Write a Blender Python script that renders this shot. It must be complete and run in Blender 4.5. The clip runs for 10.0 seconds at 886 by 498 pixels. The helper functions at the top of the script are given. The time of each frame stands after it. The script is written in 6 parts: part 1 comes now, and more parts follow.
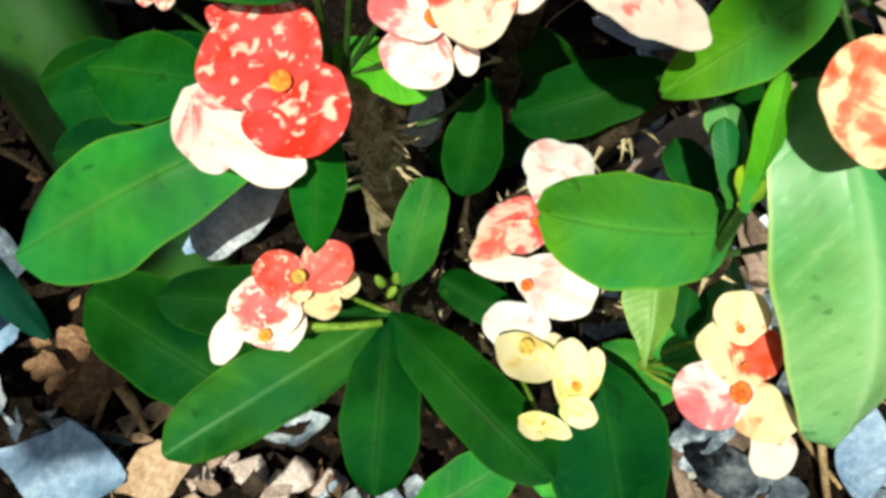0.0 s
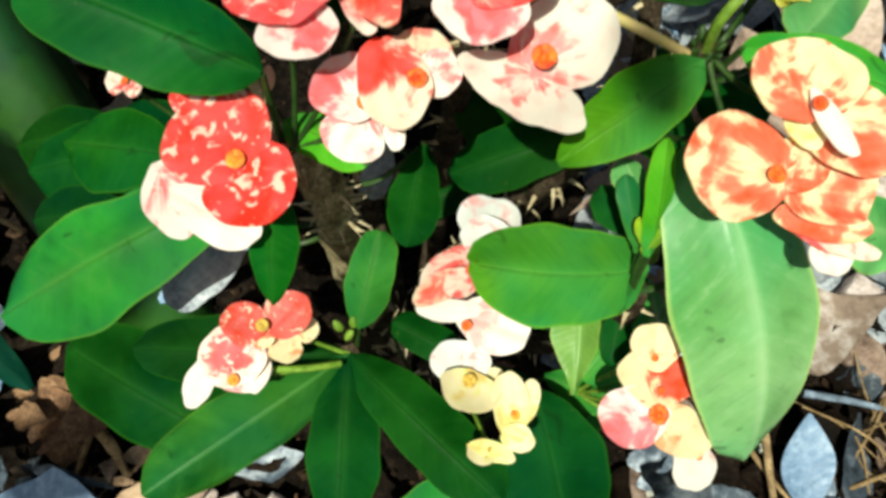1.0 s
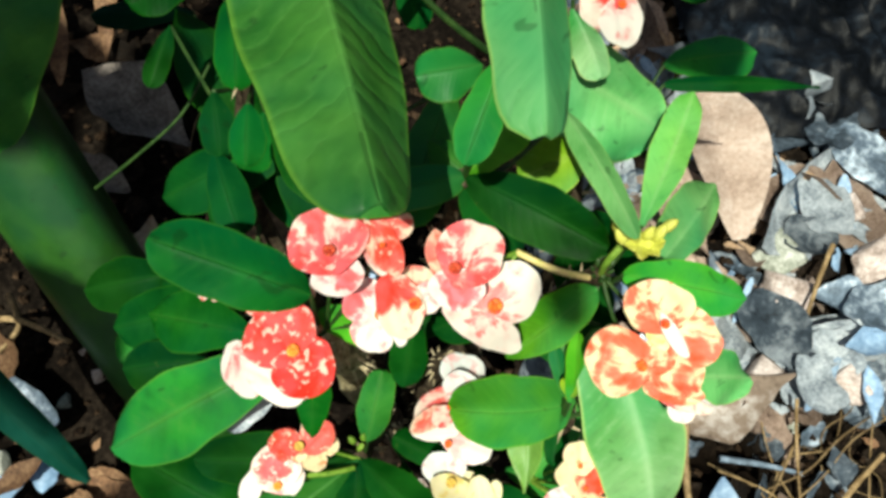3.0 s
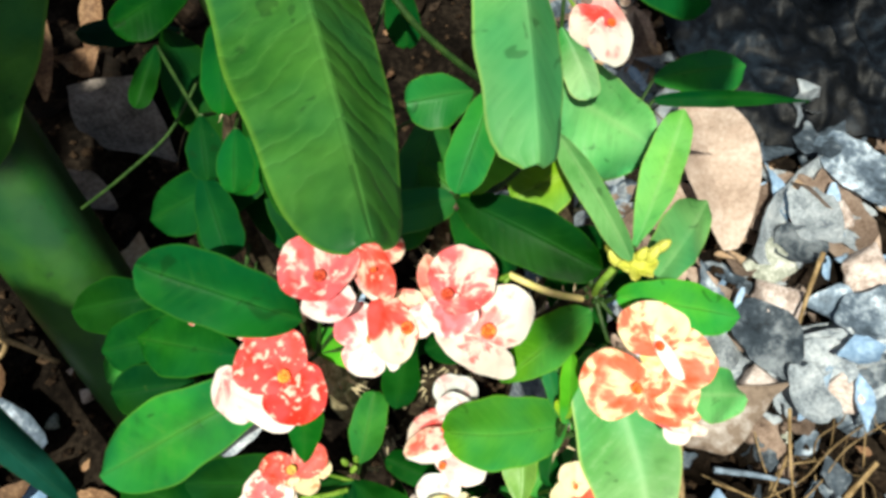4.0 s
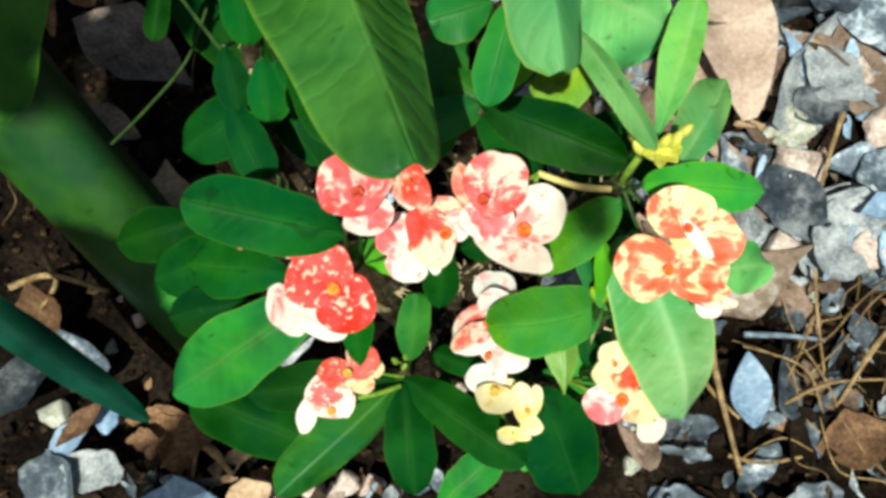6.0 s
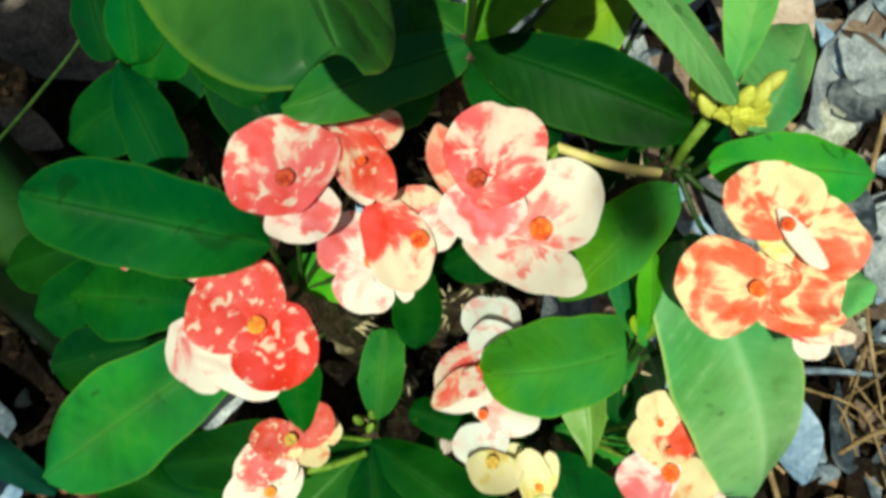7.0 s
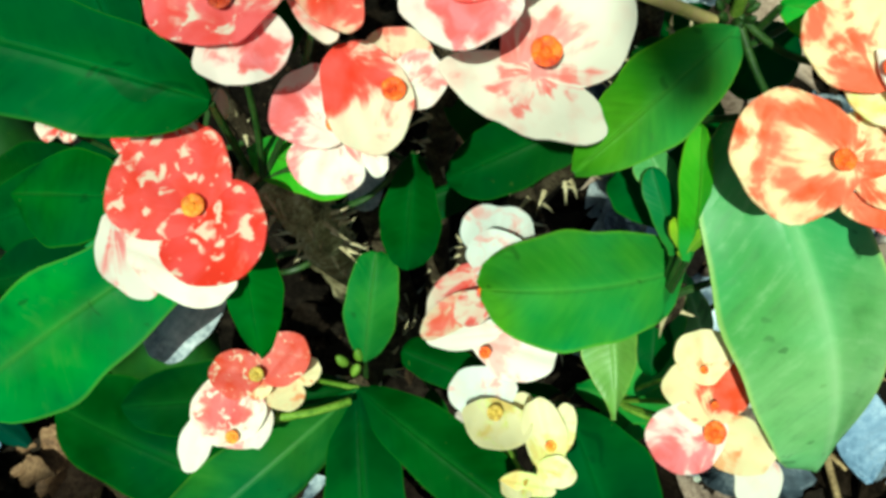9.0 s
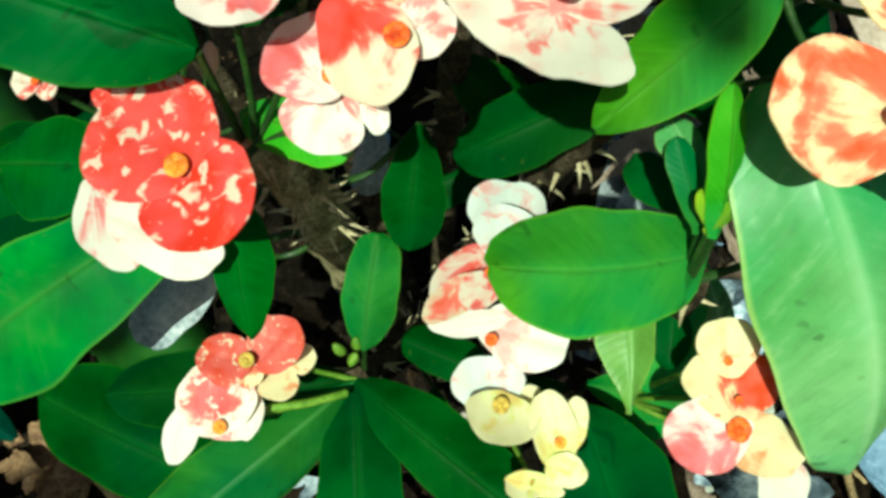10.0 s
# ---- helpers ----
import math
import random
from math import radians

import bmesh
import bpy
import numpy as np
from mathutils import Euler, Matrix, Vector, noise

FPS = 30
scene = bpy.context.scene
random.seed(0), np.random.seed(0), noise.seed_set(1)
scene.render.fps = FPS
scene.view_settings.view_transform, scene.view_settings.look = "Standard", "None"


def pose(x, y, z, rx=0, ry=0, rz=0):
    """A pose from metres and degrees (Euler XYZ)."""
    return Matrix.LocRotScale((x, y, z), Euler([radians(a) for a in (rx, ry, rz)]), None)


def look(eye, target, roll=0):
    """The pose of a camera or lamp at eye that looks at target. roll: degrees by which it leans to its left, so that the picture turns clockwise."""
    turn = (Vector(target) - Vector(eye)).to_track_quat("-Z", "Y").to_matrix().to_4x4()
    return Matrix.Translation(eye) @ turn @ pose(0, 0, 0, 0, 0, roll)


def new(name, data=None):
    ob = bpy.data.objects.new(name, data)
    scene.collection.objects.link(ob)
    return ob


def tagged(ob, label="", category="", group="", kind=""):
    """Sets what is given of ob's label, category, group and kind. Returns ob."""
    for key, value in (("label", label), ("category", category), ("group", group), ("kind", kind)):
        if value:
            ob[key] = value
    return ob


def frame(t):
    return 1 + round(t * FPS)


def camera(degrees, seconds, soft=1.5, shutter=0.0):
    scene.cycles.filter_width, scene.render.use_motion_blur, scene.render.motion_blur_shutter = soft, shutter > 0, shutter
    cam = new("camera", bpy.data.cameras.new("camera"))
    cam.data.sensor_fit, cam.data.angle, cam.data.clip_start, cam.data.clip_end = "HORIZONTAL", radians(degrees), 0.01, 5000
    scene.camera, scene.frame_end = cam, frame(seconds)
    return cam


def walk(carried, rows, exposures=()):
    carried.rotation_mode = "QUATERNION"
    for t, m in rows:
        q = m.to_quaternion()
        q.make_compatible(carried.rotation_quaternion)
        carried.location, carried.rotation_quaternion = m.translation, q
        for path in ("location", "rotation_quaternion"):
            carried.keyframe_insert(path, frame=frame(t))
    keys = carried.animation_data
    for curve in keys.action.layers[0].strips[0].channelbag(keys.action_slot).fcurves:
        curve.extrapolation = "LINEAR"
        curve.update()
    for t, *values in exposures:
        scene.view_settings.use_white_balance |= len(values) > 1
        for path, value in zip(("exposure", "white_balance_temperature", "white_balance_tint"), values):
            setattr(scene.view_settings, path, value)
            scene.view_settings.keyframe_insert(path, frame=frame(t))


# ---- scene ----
cam = camera(57.86, 10.0, soft=3.3, shutter=0.3)
PATH = [
    (0, -0.01296, 0.06538, 0.41008, 20.071, -1.021, 1.738),
    (0.3, -0.00892, 0.06367, 0.41785, 20.836, -1.404, 1.070),
    (0.5, -0.00501, 0.06219, 0.42411, 20.954, -2.040, 0.858),
    (1, -0.00334, 0.06141, 0.43441, 22.282, -1.499, -0.803),
    (1.5, -0.00322, 0.05758, 0.47075, 24.119, -3.402, -1.330),
    (2, 0.00021, 0.05683, 0.48557, 23.959, -3.326, -2.254),
    (2.2, -0.00261, 0.06243, 0.50156, 22.933, -3.421, -2.120),
    (2.5, -0.00710, 0.06337, 0.52245, 23.824, -3.510, -2.247),
    (3, -0.01242, 0.06533, 0.53838, 24.775, -3.028, -2.978),
    (3.2, -0.01077, 0.06658, 0.54569, 25.403, -3.096, -3.687),
    (4.5, -0.01356, 0.07330, 0.53500, 24.409, -3.399, -4.049),
    (5, -0.01245, 0.07290, 0.54316, 21.295, -2.012, -4.618),
    (5.3, -0.01028, 0.07014, 0.55111, 20.723, -0.905, -6.092),
    (5.5, -0.01278, 0.06970, 0.55946, 19.645, -0.216, -7.690),
    (5.7, -0.01867, 0.06756, 0.56474, 18.470, -0.036, -8.428),
    (6.8, -0.01404, 0.09705, 0.47005, 17.001, -1.072, -8.878),
    (7, -0.01194, 0.09571, 0.46239, 19.810, -0.928, -9.713),
    (7.5, -0.00417, 0.09404, 0.44380, 22.726, 0.108, -9.879),
    (8, 0.00204, 0.08712, 0.42542, 20.994, 1.216, -8.135),
    (8.5, 0.00318, 0.08415, 0.42010, 20.523, 1.277, -7.472),
    (9, -0.00058, 0.08367, 0.41293, 20.180, 1.441, -6.549),
    (9.5, 0.00360, 0.08482, 0.40758, 19.777, 1.314, -6.515),
    (10, -0.00089, 0.08098, 0.39749, 21.092, 1.498, -5.415),
]
walk(cam, [(t, pose(x, y, z, rx, ry, rz)) for t, x, y, z, rx, ry, rz in PATH],
     exposures=[(0.0, 0.66, 6800, -2), (1.0, 0.58, 6700, -3), (2.1, 0.36, 6450, -7), (2.5, 0.28, 6450, -7), (3.0, 0.64, 6500, -2), (4.5, 0.82, 6600, 1), (5.5, 0.76, 6550, 1), (7.0, 0.28, 6850, -12), (7.5, 0.26, 6750, -15), (8.0, 0.33, 6250, -26), (8.5, 0.41, 6100, -26), (10.0, 0.50, 6250, -27)])

# ---- daylight ----
SUN = Vector((-0.22, -0.46, 1.0)).normalized()          # towards the sun
world = bpy.data.worlds.new("sky")
scene.world = world
world.use_nodes = True
sky = world.node_tree.nodes.new("ShaderNodeTexSky")
sky.sky_type = "NISHITA"
sky.sun_disc = False
sky.sun_elevation = math.asin(SUN.z)
sky.sun_rotation = math.atan2(SUN.x, SUN.y)
sky.dust_density = 4.0
sky.ozone_density = 0.4
back = world.node_tree.nodes["Background"]
back.inputs["Strength"].default_value = 0.036
world.node_tree.links.new(sky.outputs[0], back.inputs["Color"])
sun = new("sun", bpy.data.lights.new("sun", "SUN"))
sun.data.energy = 4.8
sun.data.angle = radians(0.6)
sun.data.color = (1.0, 0.94, 0.84)
sun.matrix_world = look(SUN, (0, 0, 0))

# ---- materials ----
def material(name):
    m = bpy.data.materials.new(name)
    m.use_nodes = True
    return m, m.node_tree.nodes, m.node_tree.links, m.node_tree.nodes["Principled BSDF"]


def node(nodes, kind, **values):
    n = nodes.new(kind)
    for key, value in values.items():
        n.inputs[key.replace("_", " ")].default_value = value
    return n


def ramp(nodes, *stops):
    r = nodes.new("ShaderNodeValToRGB")
    el = r.color_ramp.elements
    while len(el) < len(stops):
        el.new(0.5)
    for e, (at, colour) in zip(el, stops):
        e.position = at
        e.color = (*colour, 1.0) if len(colour) == 3 else colour
    return r


def calc(nodes, links, op, a, b=None, clamp=False):
    n = nodes.new("ShaderNodeMath")
    n.operation = op
    n.use_clamp = clamp
    for slot, v in ((0, a), (1, b)):
        if v is None:
            continue
        if isinstance(v, (int, float)):
            n.inputs[slot].default_value = v
        else:
            links.new(v, n.inputs[slot])
    return n.outputs[0]


def mixed(nodes, links, fac, a, b, kind="MIX"):
    n = nodes.new("ShaderNodeMix")
    n.data_type = "RGBA"
    n.blend_type = kind
    for slot, v in ((0, fac), (6, a), (7, b)):
        if isinstance(v, (int, float)):
            n.inputs[slot].default_value = v
        elif isinstance(v, tuple):
            n.inputs[slot].default_value = (*v, 1.0)
        else:
            links.new(v, n.inputs[slot])
    return n.outputs[2]


def place(nodes, links, scale=1.0):
    """Object coordinates shifted by the object's own random number."""
    co = nodes.new("ShaderNodeTexCoord")
    info = nodes.new("ShaderNodeObjectInfo")
    shift = nodes.new("ShaderNodeVectorMath")
    shift.operation = "MULTIPLY_ADD"
    links.new(info.outputs["Random"], shift.inputs[0])
    shift.inputs[1].default_value = (7.3, 3.1, 5.7)
    links.new(co.outputs["Object"], shift.inputs[2])
    return shift.outputs[0], info.outputs["Random"]


def leaf_material(name, dark, light, rib, gloss=0.45, clear=0.3, veins=0.10, sheen=0.13, pairs=13.0, groove=1.0, foot_shade=None, lean=0.32):
    """Green leaf: veins from the leaf's own grid, mottling at two scales, some light through the blade."""
    m, nodes, links, bsdf = material(name)
    uv = nodes.new("ShaderNodeUVMap")
    sep = nodes.new("ShaderNodeSeparateXYZ")
    links.new(uv.outputs[0], sep.inputs[0])
    across = calc(nodes, links, "ABSOLUTE", calc(nodes, links, "SUBTRACT", sep.outputs[0], 0.5))
    co, rnd = place(nodes, links)
    big = node(nodes, "ShaderNodeTexNoise", Scale=45.0, Detail=3.0)
    fine = node(nodes, "ShaderNodeTexNoise", Scale=420.0, Detail=3.0)
    links.new(co, big.inputs["Vector"])
    links.new(co, fine.inputs["Vector"])
    # midrib and side veins
    mid = calc(nodes, links, "SUBTRACT", 1.0, calc(nodes, links, "MULTIPLY", across, 30.0 if groove > 0.6 else 17.0), True)
    slant = calc(nodes, links, "SUBTRACT", sep.outputs[1], calc(nodes, links, "MULTIPLY", across, lean))
    wob = calc(nodes, links, "MULTIPLY", big.outputs["Fac"], 0.20)
    saw = calc(nodes, links, "FRACT", calc(nodes, links, "MULTIPLY", calc(nodes, links, "ADD", slant, wob), pairs))
    vein = calc(nodes, links, "SUBTRACT", 1.0, calc(nodes, links, "MULTIPLY", calc(nodes, links, "ABSOLUTE", calc(nodes, links, "SUBTRACT", saw, 0.5)), 7.0), True)
    quilt = calc(nodes, links, "POWER", calc(nodes, links, "SUBTRACT", 1.0, calc(nodes, links, "MULTIPLY", calc(nodes, links, "ABSOLUTE", calc(nodes, links, "SUBTRACT", saw, 0.5)), 2.0)), 2.0)
    tone = ramp(nodes, (0.3, dark), (0.72, light))
    links.new(big.outputs["Fac"], tone.inputs[0])
    vary = node(nodes, "ShaderNodeHueSaturation")
    links.new(calc(nodes, links, "ADD", calc(nodes, links, "MULTIPLY", rnd, 0.03), 0.485), vary.inputs["Hue"])
    links.new(calc(nodes, links, "ADD", calc(nodes, links, "MULTIPLY", rnd, 0.5), 0.75), vary.inputs["Value"])
    links.new(tone.outputs[0], vary.inputs["Color"])
    col = vary.outputs[0]
    if foot_shade:
        # shade at the foot of the leaf, painted in as a greener tone
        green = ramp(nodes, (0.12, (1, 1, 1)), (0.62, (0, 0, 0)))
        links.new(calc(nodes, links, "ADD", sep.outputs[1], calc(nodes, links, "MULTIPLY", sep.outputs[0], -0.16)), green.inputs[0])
        col = mixed(nodes, links, green.outputs[0], col, foot_shade)
    # feathered streaks along the side veins and a cloudy bloom
    along = nodes.new("ShaderNodeCombineXYZ")
    links.new(calc(nodes, links, "MULTIPLY", across, 3.0), along.inputs[0])
    links.new(calc(nodes, links, "MULTIPLY", slant, 30.0), along.inputs[1])
    links.new(calc(nodes, links, "MULTIPLY", rnd, 43.0), along.inputs[2])
    feather = node(nodes, "ShaderNodeTexNoise", Scale=1.0, Detail=4.0, Roughness=0.65)
    links.new(along.outputs[0], feather.inputs["Vector"])
    cloud = node(nodes, "ShaderNodeTexNoise", Scale=130.0, Detail=4.0, Roughness=0.7)
    links.new(co, cloud.inputs["Vector"])
    both = calc(nodes, links, "ADD", calc(nodes, links, "MULTIPLY", feather.outputs["Fac"], 0.55), calc(nodes, links, "MULTIPLY", cloud.outputs["Fac"], 0.45))
    uneven = ramp(nodes, (0.36, (0.78, 0.78, 0.78)), (0.50, (1, 1, 1)), (0.64, (1.0, 1.0, 1.0)))
    links.new(both, uneven.inputs[0])
    col = mixed(nodes, links, 1.0, col, uneven.outputs[0], "MULTIPLY")
    bloom = ramp(nodes, (0.53, (0, 0, 0)), (0.68, (1, 1, 1)))
    links.new(both, bloom.inputs[0])
    col = mixed(nodes, links, calc(nodes, links, "MULTIPLY", bloom.outputs[0], 0.28), col, rib)
    # soft pale band by the midrib: light on the fold, painted in
    band = calc(nodes, links, "SUBTRACT", 1.0, calc(nodes, links, "MULTIPLY", across, 5.0), True)
    col = mixed(nodes, links, calc(nodes, links, "MULTIPLY", band, 0.16), col, rib)
    col = mixed(nodes, links, calc(nodes, links, "MULTIPLY", mid, 0.38), col, rib)
    col = mixed(nodes, links, calc(nodes, links, "MULTIPLY", vein, veins * 0.12), col, rib)
    specks = ramp(nodes, (0.70, (0, 0, 0)), (0.76, (1, 1, 1)))
    links.new(fine.outputs["Fac"], specks.inputs[0])
    col = mixed(nodes, links, calc(nodes, links, "MULTIPLY", specks.outputs[0], 0.35), col, (0.10, 0.16, 0.03))
    # cooler patches, a paler margin and a few dark scars
    wide = node(nodes, "ShaderNodeTexNoise", Scale=26.0, Detail=2.0)
    links.new(co, wide.inputs["Vector"])
    cool = ramp(nodes, (0.42, (0, 0, 0)), (0.68, (1, 1, 1)))
    links.new(wide.outputs["Fac"], cool.inputs[0])
    col = mixed(nodes, links, calc(nodes, links, "MULTIPLY", cool.outputs[0], 0.6), col, (dark[0] * 0.5, dark[1] * 1.1, dark[1] * 0.42))
    rim = calc(nodes, links, "MULTIPLY", calc(nodes, links, "SUBTRACT", across, 0.465, True), 14.0, True)
    col = mixed(nodes, links, rim, col, (rib[0] * 1.3, rib[1] * 1.05, rib[2] * 0.5))
    scar = node(nodes, "ShaderNodeTexNoise", Scale=95.0, Detail=2.0, Distortion=1.2)
    links.new(co, scar.inputs["Vector"])
    mark = ramp(nodes, (0.675, (0, 0, 0)), (0.70, (1, 1, 1)))
    links.new(scar.outputs["Fac"], mark.inputs[0])
    col = mixed(nodes, links, calc(nodes, links, "MULTIPLY", mark.outputs[0], 0.42), col, (0.006, 0.022, 0.006))
    links.new(col, bsdf.inputs["Base Color"])
    bsdf.inputs["Roughness"].default_value = gloss
    bsdf.inputs["Specular IOR Level"].default_value = sheen
    height = calc(nodes, links, "ADD", calc(nodes, links, "MULTIPLY", mid, -groove),
                  calc(nodes, links, "ADD", calc(nodes, links, "MULTIPLY", quilt, veins * -0.55), calc(nodes, links, "MULTIPLY", big.outputs["Fac"], 0.7)))
    bump = node(nodes, "ShaderNodeBump", Strength=0.6, Distance=0.0009)
    links.new(height, bump.inputs["Height"])
    links.new(bump.outputs[0], bsdf.inputs["Normal"])
    thin = nodes.new("ShaderNodeBsdfTranslucent")
    links.new(mixed(nodes, links, 0.5, col, (0.08, 0.50, 0.025)), thin.inputs["Color"])
    mix = nodes.new("ShaderNodeMixShader")
    mix.inputs[0].default_value = clear
    links.new(bsdf.outputs[0], mix.inputs[1])
    links.new(thin.outputs[0], mix.inputs[2])
    links.new(mix.outputs[0], nodes["Material Output"].inputs[0])
    return m


def bract_material(name, pale, red, amount, centre, streak=0.25, fleck=0.0, patches=()):
    """Petal-like bract: pale ground with red blotches, denser and streaked towards the middle of the flower."""
    m, nodes, links, bsdf = material(name)
    uv = nodes.new("ShaderNodeUVMap")
    sep = nodes.new("ShaderNodeSeparateXYZ")
    links.new(uv.outputs[0], sep.inputs[0])
    info = nodes.new("ShaderNodeObjectInfo")
    rnd = info.outputs["Random"]
    radius = calc(nodes, links, "SQRT", calc(nodes, links, "ADD", calc(nodes, links, "MULTIPLY", sep.outputs[0], sep.outputs[0]),
                                          calc(nodes, links, "MULTIPLY", sep.outputs[1], sep.outputs[1])))
    angle = calc(nodes, links, "ARCTAN2", sep.outputs[0], sep.outputs[1])
    polar = nodes.new("ShaderNodeCombineXYZ")
    links.new(calc(nodes, links, "MULTIPLY", angle, 2.2), polar.inputs[0])
    links.new(calc(nodes, links, "MULTIPLY", radius, 1.2), polar.inputs[1])
    links.new(calc(nodes, links, "MULTIPLY", rnd, 31.0), polar.inputs[2])
    flat = nodes.new("ShaderNodeCombineXYZ")
    links.new(sep.outputs[0], flat.inputs[0])
    links.new(sep.outputs[1], flat.inputs[1])
    links.new(calc(nodes, links, "MULTIPLY", rnd, 57.0), flat.inputs[2])
    # broad soft-edged patches, thin rays from the foot, and small flecks
    blot = node(nodes, "ShaderNodeTexNoise", Scale=2.1, Detail=3.5, Roughness=0.58, Distortion=0.6)
    links.new(flat.outputs[0], blot.inputs["Vector"])
    ray = node(nodes, "ShaderNodeTexNoise", Scale=1.7, Detail=3.0, Roughness=0.55, Distortion=0.5)
    links.new(polar.outputs[0], ray.inputs["Vector"])
    near = calc(nodes, links, "SUBTRACT", 0.62, radius)
    value = calc(nodes, links, "ADD", calc(nodes, links, "MULTIPLY", blot.outputs["Fac"], 1.0 - streak), calc(nodes, links, "MULTIPLY", ray.outputs["Fac"], streak))
    value = calc(nodes, links, "ADD", value, calc(nodes, links, "MULTIPLY", near, centre))
    value = calc(nodes, links, "ADD", value, amount - 0.5)
    # single large patches of colour: across, along, radius, strength
    for px, py, size, strength in patches:
        dx = calc(nodes, links, "SUBTRACT", sep.outputs[0], px)
        dy = calc(nodes, links, "SUBTRACT", sep.outputs[1], py)
        far = calc(nodes, links, "SQRT", calc(nodes, links, "ADD", calc(nodes, links, "MULTIPLY", dx, dx), calc(nodes, links, "MULTIPLY", dy, dy)))
        inside = calc(nodes, links, "SUBTRACT", 1.0, calc(nodes, links, "DIVIDE", far, size), True)
        value = calc(nodes, links, "ADD", value, calc(nodes, links, "MULTIPLY", inside, strength))
    edge = ramp(nodes, (0.45, (0, 0, 0)), (0.485, (0.30, 0.30, 0.30)), (0.52, (0.85, 0.85, 0.85)), (0.57, (1, 1, 1)))
    links.new(value, edge.inputs[0])
    soft = node(nodes, "ShaderNodeTexNoise", Scale=3.0, Detail=3.0)
    links.new(flat.outputs[0], soft.inputs["Vector"])
    ground = mixed(nodes, links, calc(nodes, links, "MULTIPLY", calc(nodes, links, "SUBTRACT", soft.outputs["Fac"], 0.50, True), 1.1, True), pale, red)
    thread = ramp(nodes, (0.56, (0, 0, 0)), (0.70, (1, 1, 1)))
    links.new(ray.outputs["Fac"], thread.inputs[0])
    reach = calc(nodes, links, "MULTIPLY", calc(nodes, links, "MULTIPLY", near, 2.2, True), thread.outputs[0])
    ground = mixed(nodes, links, calc(nodes, links, "MULTIPLY", reach, 0.22), ground, red)
    deep = node(nodes, "ShaderNodeTexNoise", Scale=3.2, Detail=3.0, Distortion=0.4)
    links.new(flat.outputs[0], deep.inputs["Vector"])
    shade = ramp(nodes, (0.38, (0, 0, 0)), (0.62, (1, 1, 1)))
    links.new(deep.outputs["Fac"], shade.inputs[0])
    rose = (min(0.85, red[0] * 1.04), red[1] * 1.5 + 0.03, red[2] * 1.5 + 0.06)
    blotch = mixed(nodes, links, shade.outputs[0], rose, red)
    col = mixed(nodes, links, edge.outputs[0], ground, blotch)
    if fleck:
        spot = node(nodes, "ShaderNodeTexNoise", Scale=6.8, Detail=3.0, Distortion=0.6)
        links.new(flat.outputs[0], spot.inputs["Vector"])
        white = ramp(nodes, (0.625 - 0.05 * fleck, (0, 0, 0)), (0.70 - 0.05 * fleck, (1, 1, 1)))
        links.new(spot.outputs["Fac"], white.inputs[0])
        col = mixed(nodes, links, white.outputs[0], col, pale)
    links.new(col, bsdf.inputs["Base Color"])
    bsdf.inputs["Roughness"].default_value = 0.5
    bsdf.inputs["Specular IOR Level"].default_value = 0.3
    bump = node(nodes, "ShaderNodeBump", Strength=0.25, Distance=0.0006)
    links.new(ray.outputs["Fac"], bump.inputs["Height"])
    links.new(bump.outputs[0], bsdf.inputs["Normal"])
    thin = nodes.new("ShaderNodeBsdfTranslucent")
    links.new(col, thin.inputs["Color"])
    mix = nodes.new("ShaderNodeMixShader")
    mix.inputs[0].default_value = 0.42
    links.new(bsdf.outputs[0], mix.inputs[1])
    links.new(thin.outputs[0], mix.inputs[2])
    links.new(mix.outputs[0], nodes["Material Output"].inputs[0])
    return m


def rough_material(name, low, mid, high, scale, rough=0.85, depth=0.001, fine=8.0, vary=0.3, spec=0.3):
    """Matt surface with coarse and fine mottling and relief (bark, soil, stone, dry leaf)."""
    m, nodes, links, bsdf = material(name)
    co, rnd = place(nodes, links)
    a = node(nodes, "ShaderNodeTexNoise", Scale=scale, Detail=5.0, Roughness=0.6)
    b = node(nodes, "ShaderNodeTexNoise", Scale=scale * fine, Detail=4.0, Roughness=0.65)
    links.new(co, a.inputs["Vector"])
    links.new(co, b.inputs["Vector"])
    both = calc(nodes, links, "ADD", calc(nodes, links, "MULTIPLY", a.outputs["Fac"], 0.6), calc(nodes, links, "MULTIPLY", b.outputs["Fac"], 0.4))
    tone = ramp(nodes, (0.36, low), (0.5, mid), (0.64, high))
    links.new(both, tone.inputs[0])
    hue = node(nodes, "ShaderNodeHueSaturation")
    geo = nodes.new("ShaderNodeNewGeometry")
    each = calc(nodes, links, "FRACT", calc(nodes, links, "ADD", rnd, geo.outputs["Random Per Island"]))
    links.new(calc(nodes, links, "ADD", calc(nodes, links, "MULTIPLY", each, vary), 1.0 - 0.5 * vary), hue.inputs["Value"])
    links.new(tone.outputs[0], hue.inputs["Color"])
    links.new(hue.outputs[0], bsdf.inputs["Base Color"])
    bsdf.inputs["Roughness"].default_value = rough
    bsdf.inputs["Specular IOR Level"].default_value = spec
    bump = node(nodes, "ShaderNodeBump", Strength=0.7, Distance=depth)
    links.new(both, bump.inputs["Height"])
    links.new(bump.outputs[0], bsdf.inputs["Normal"])
    return m


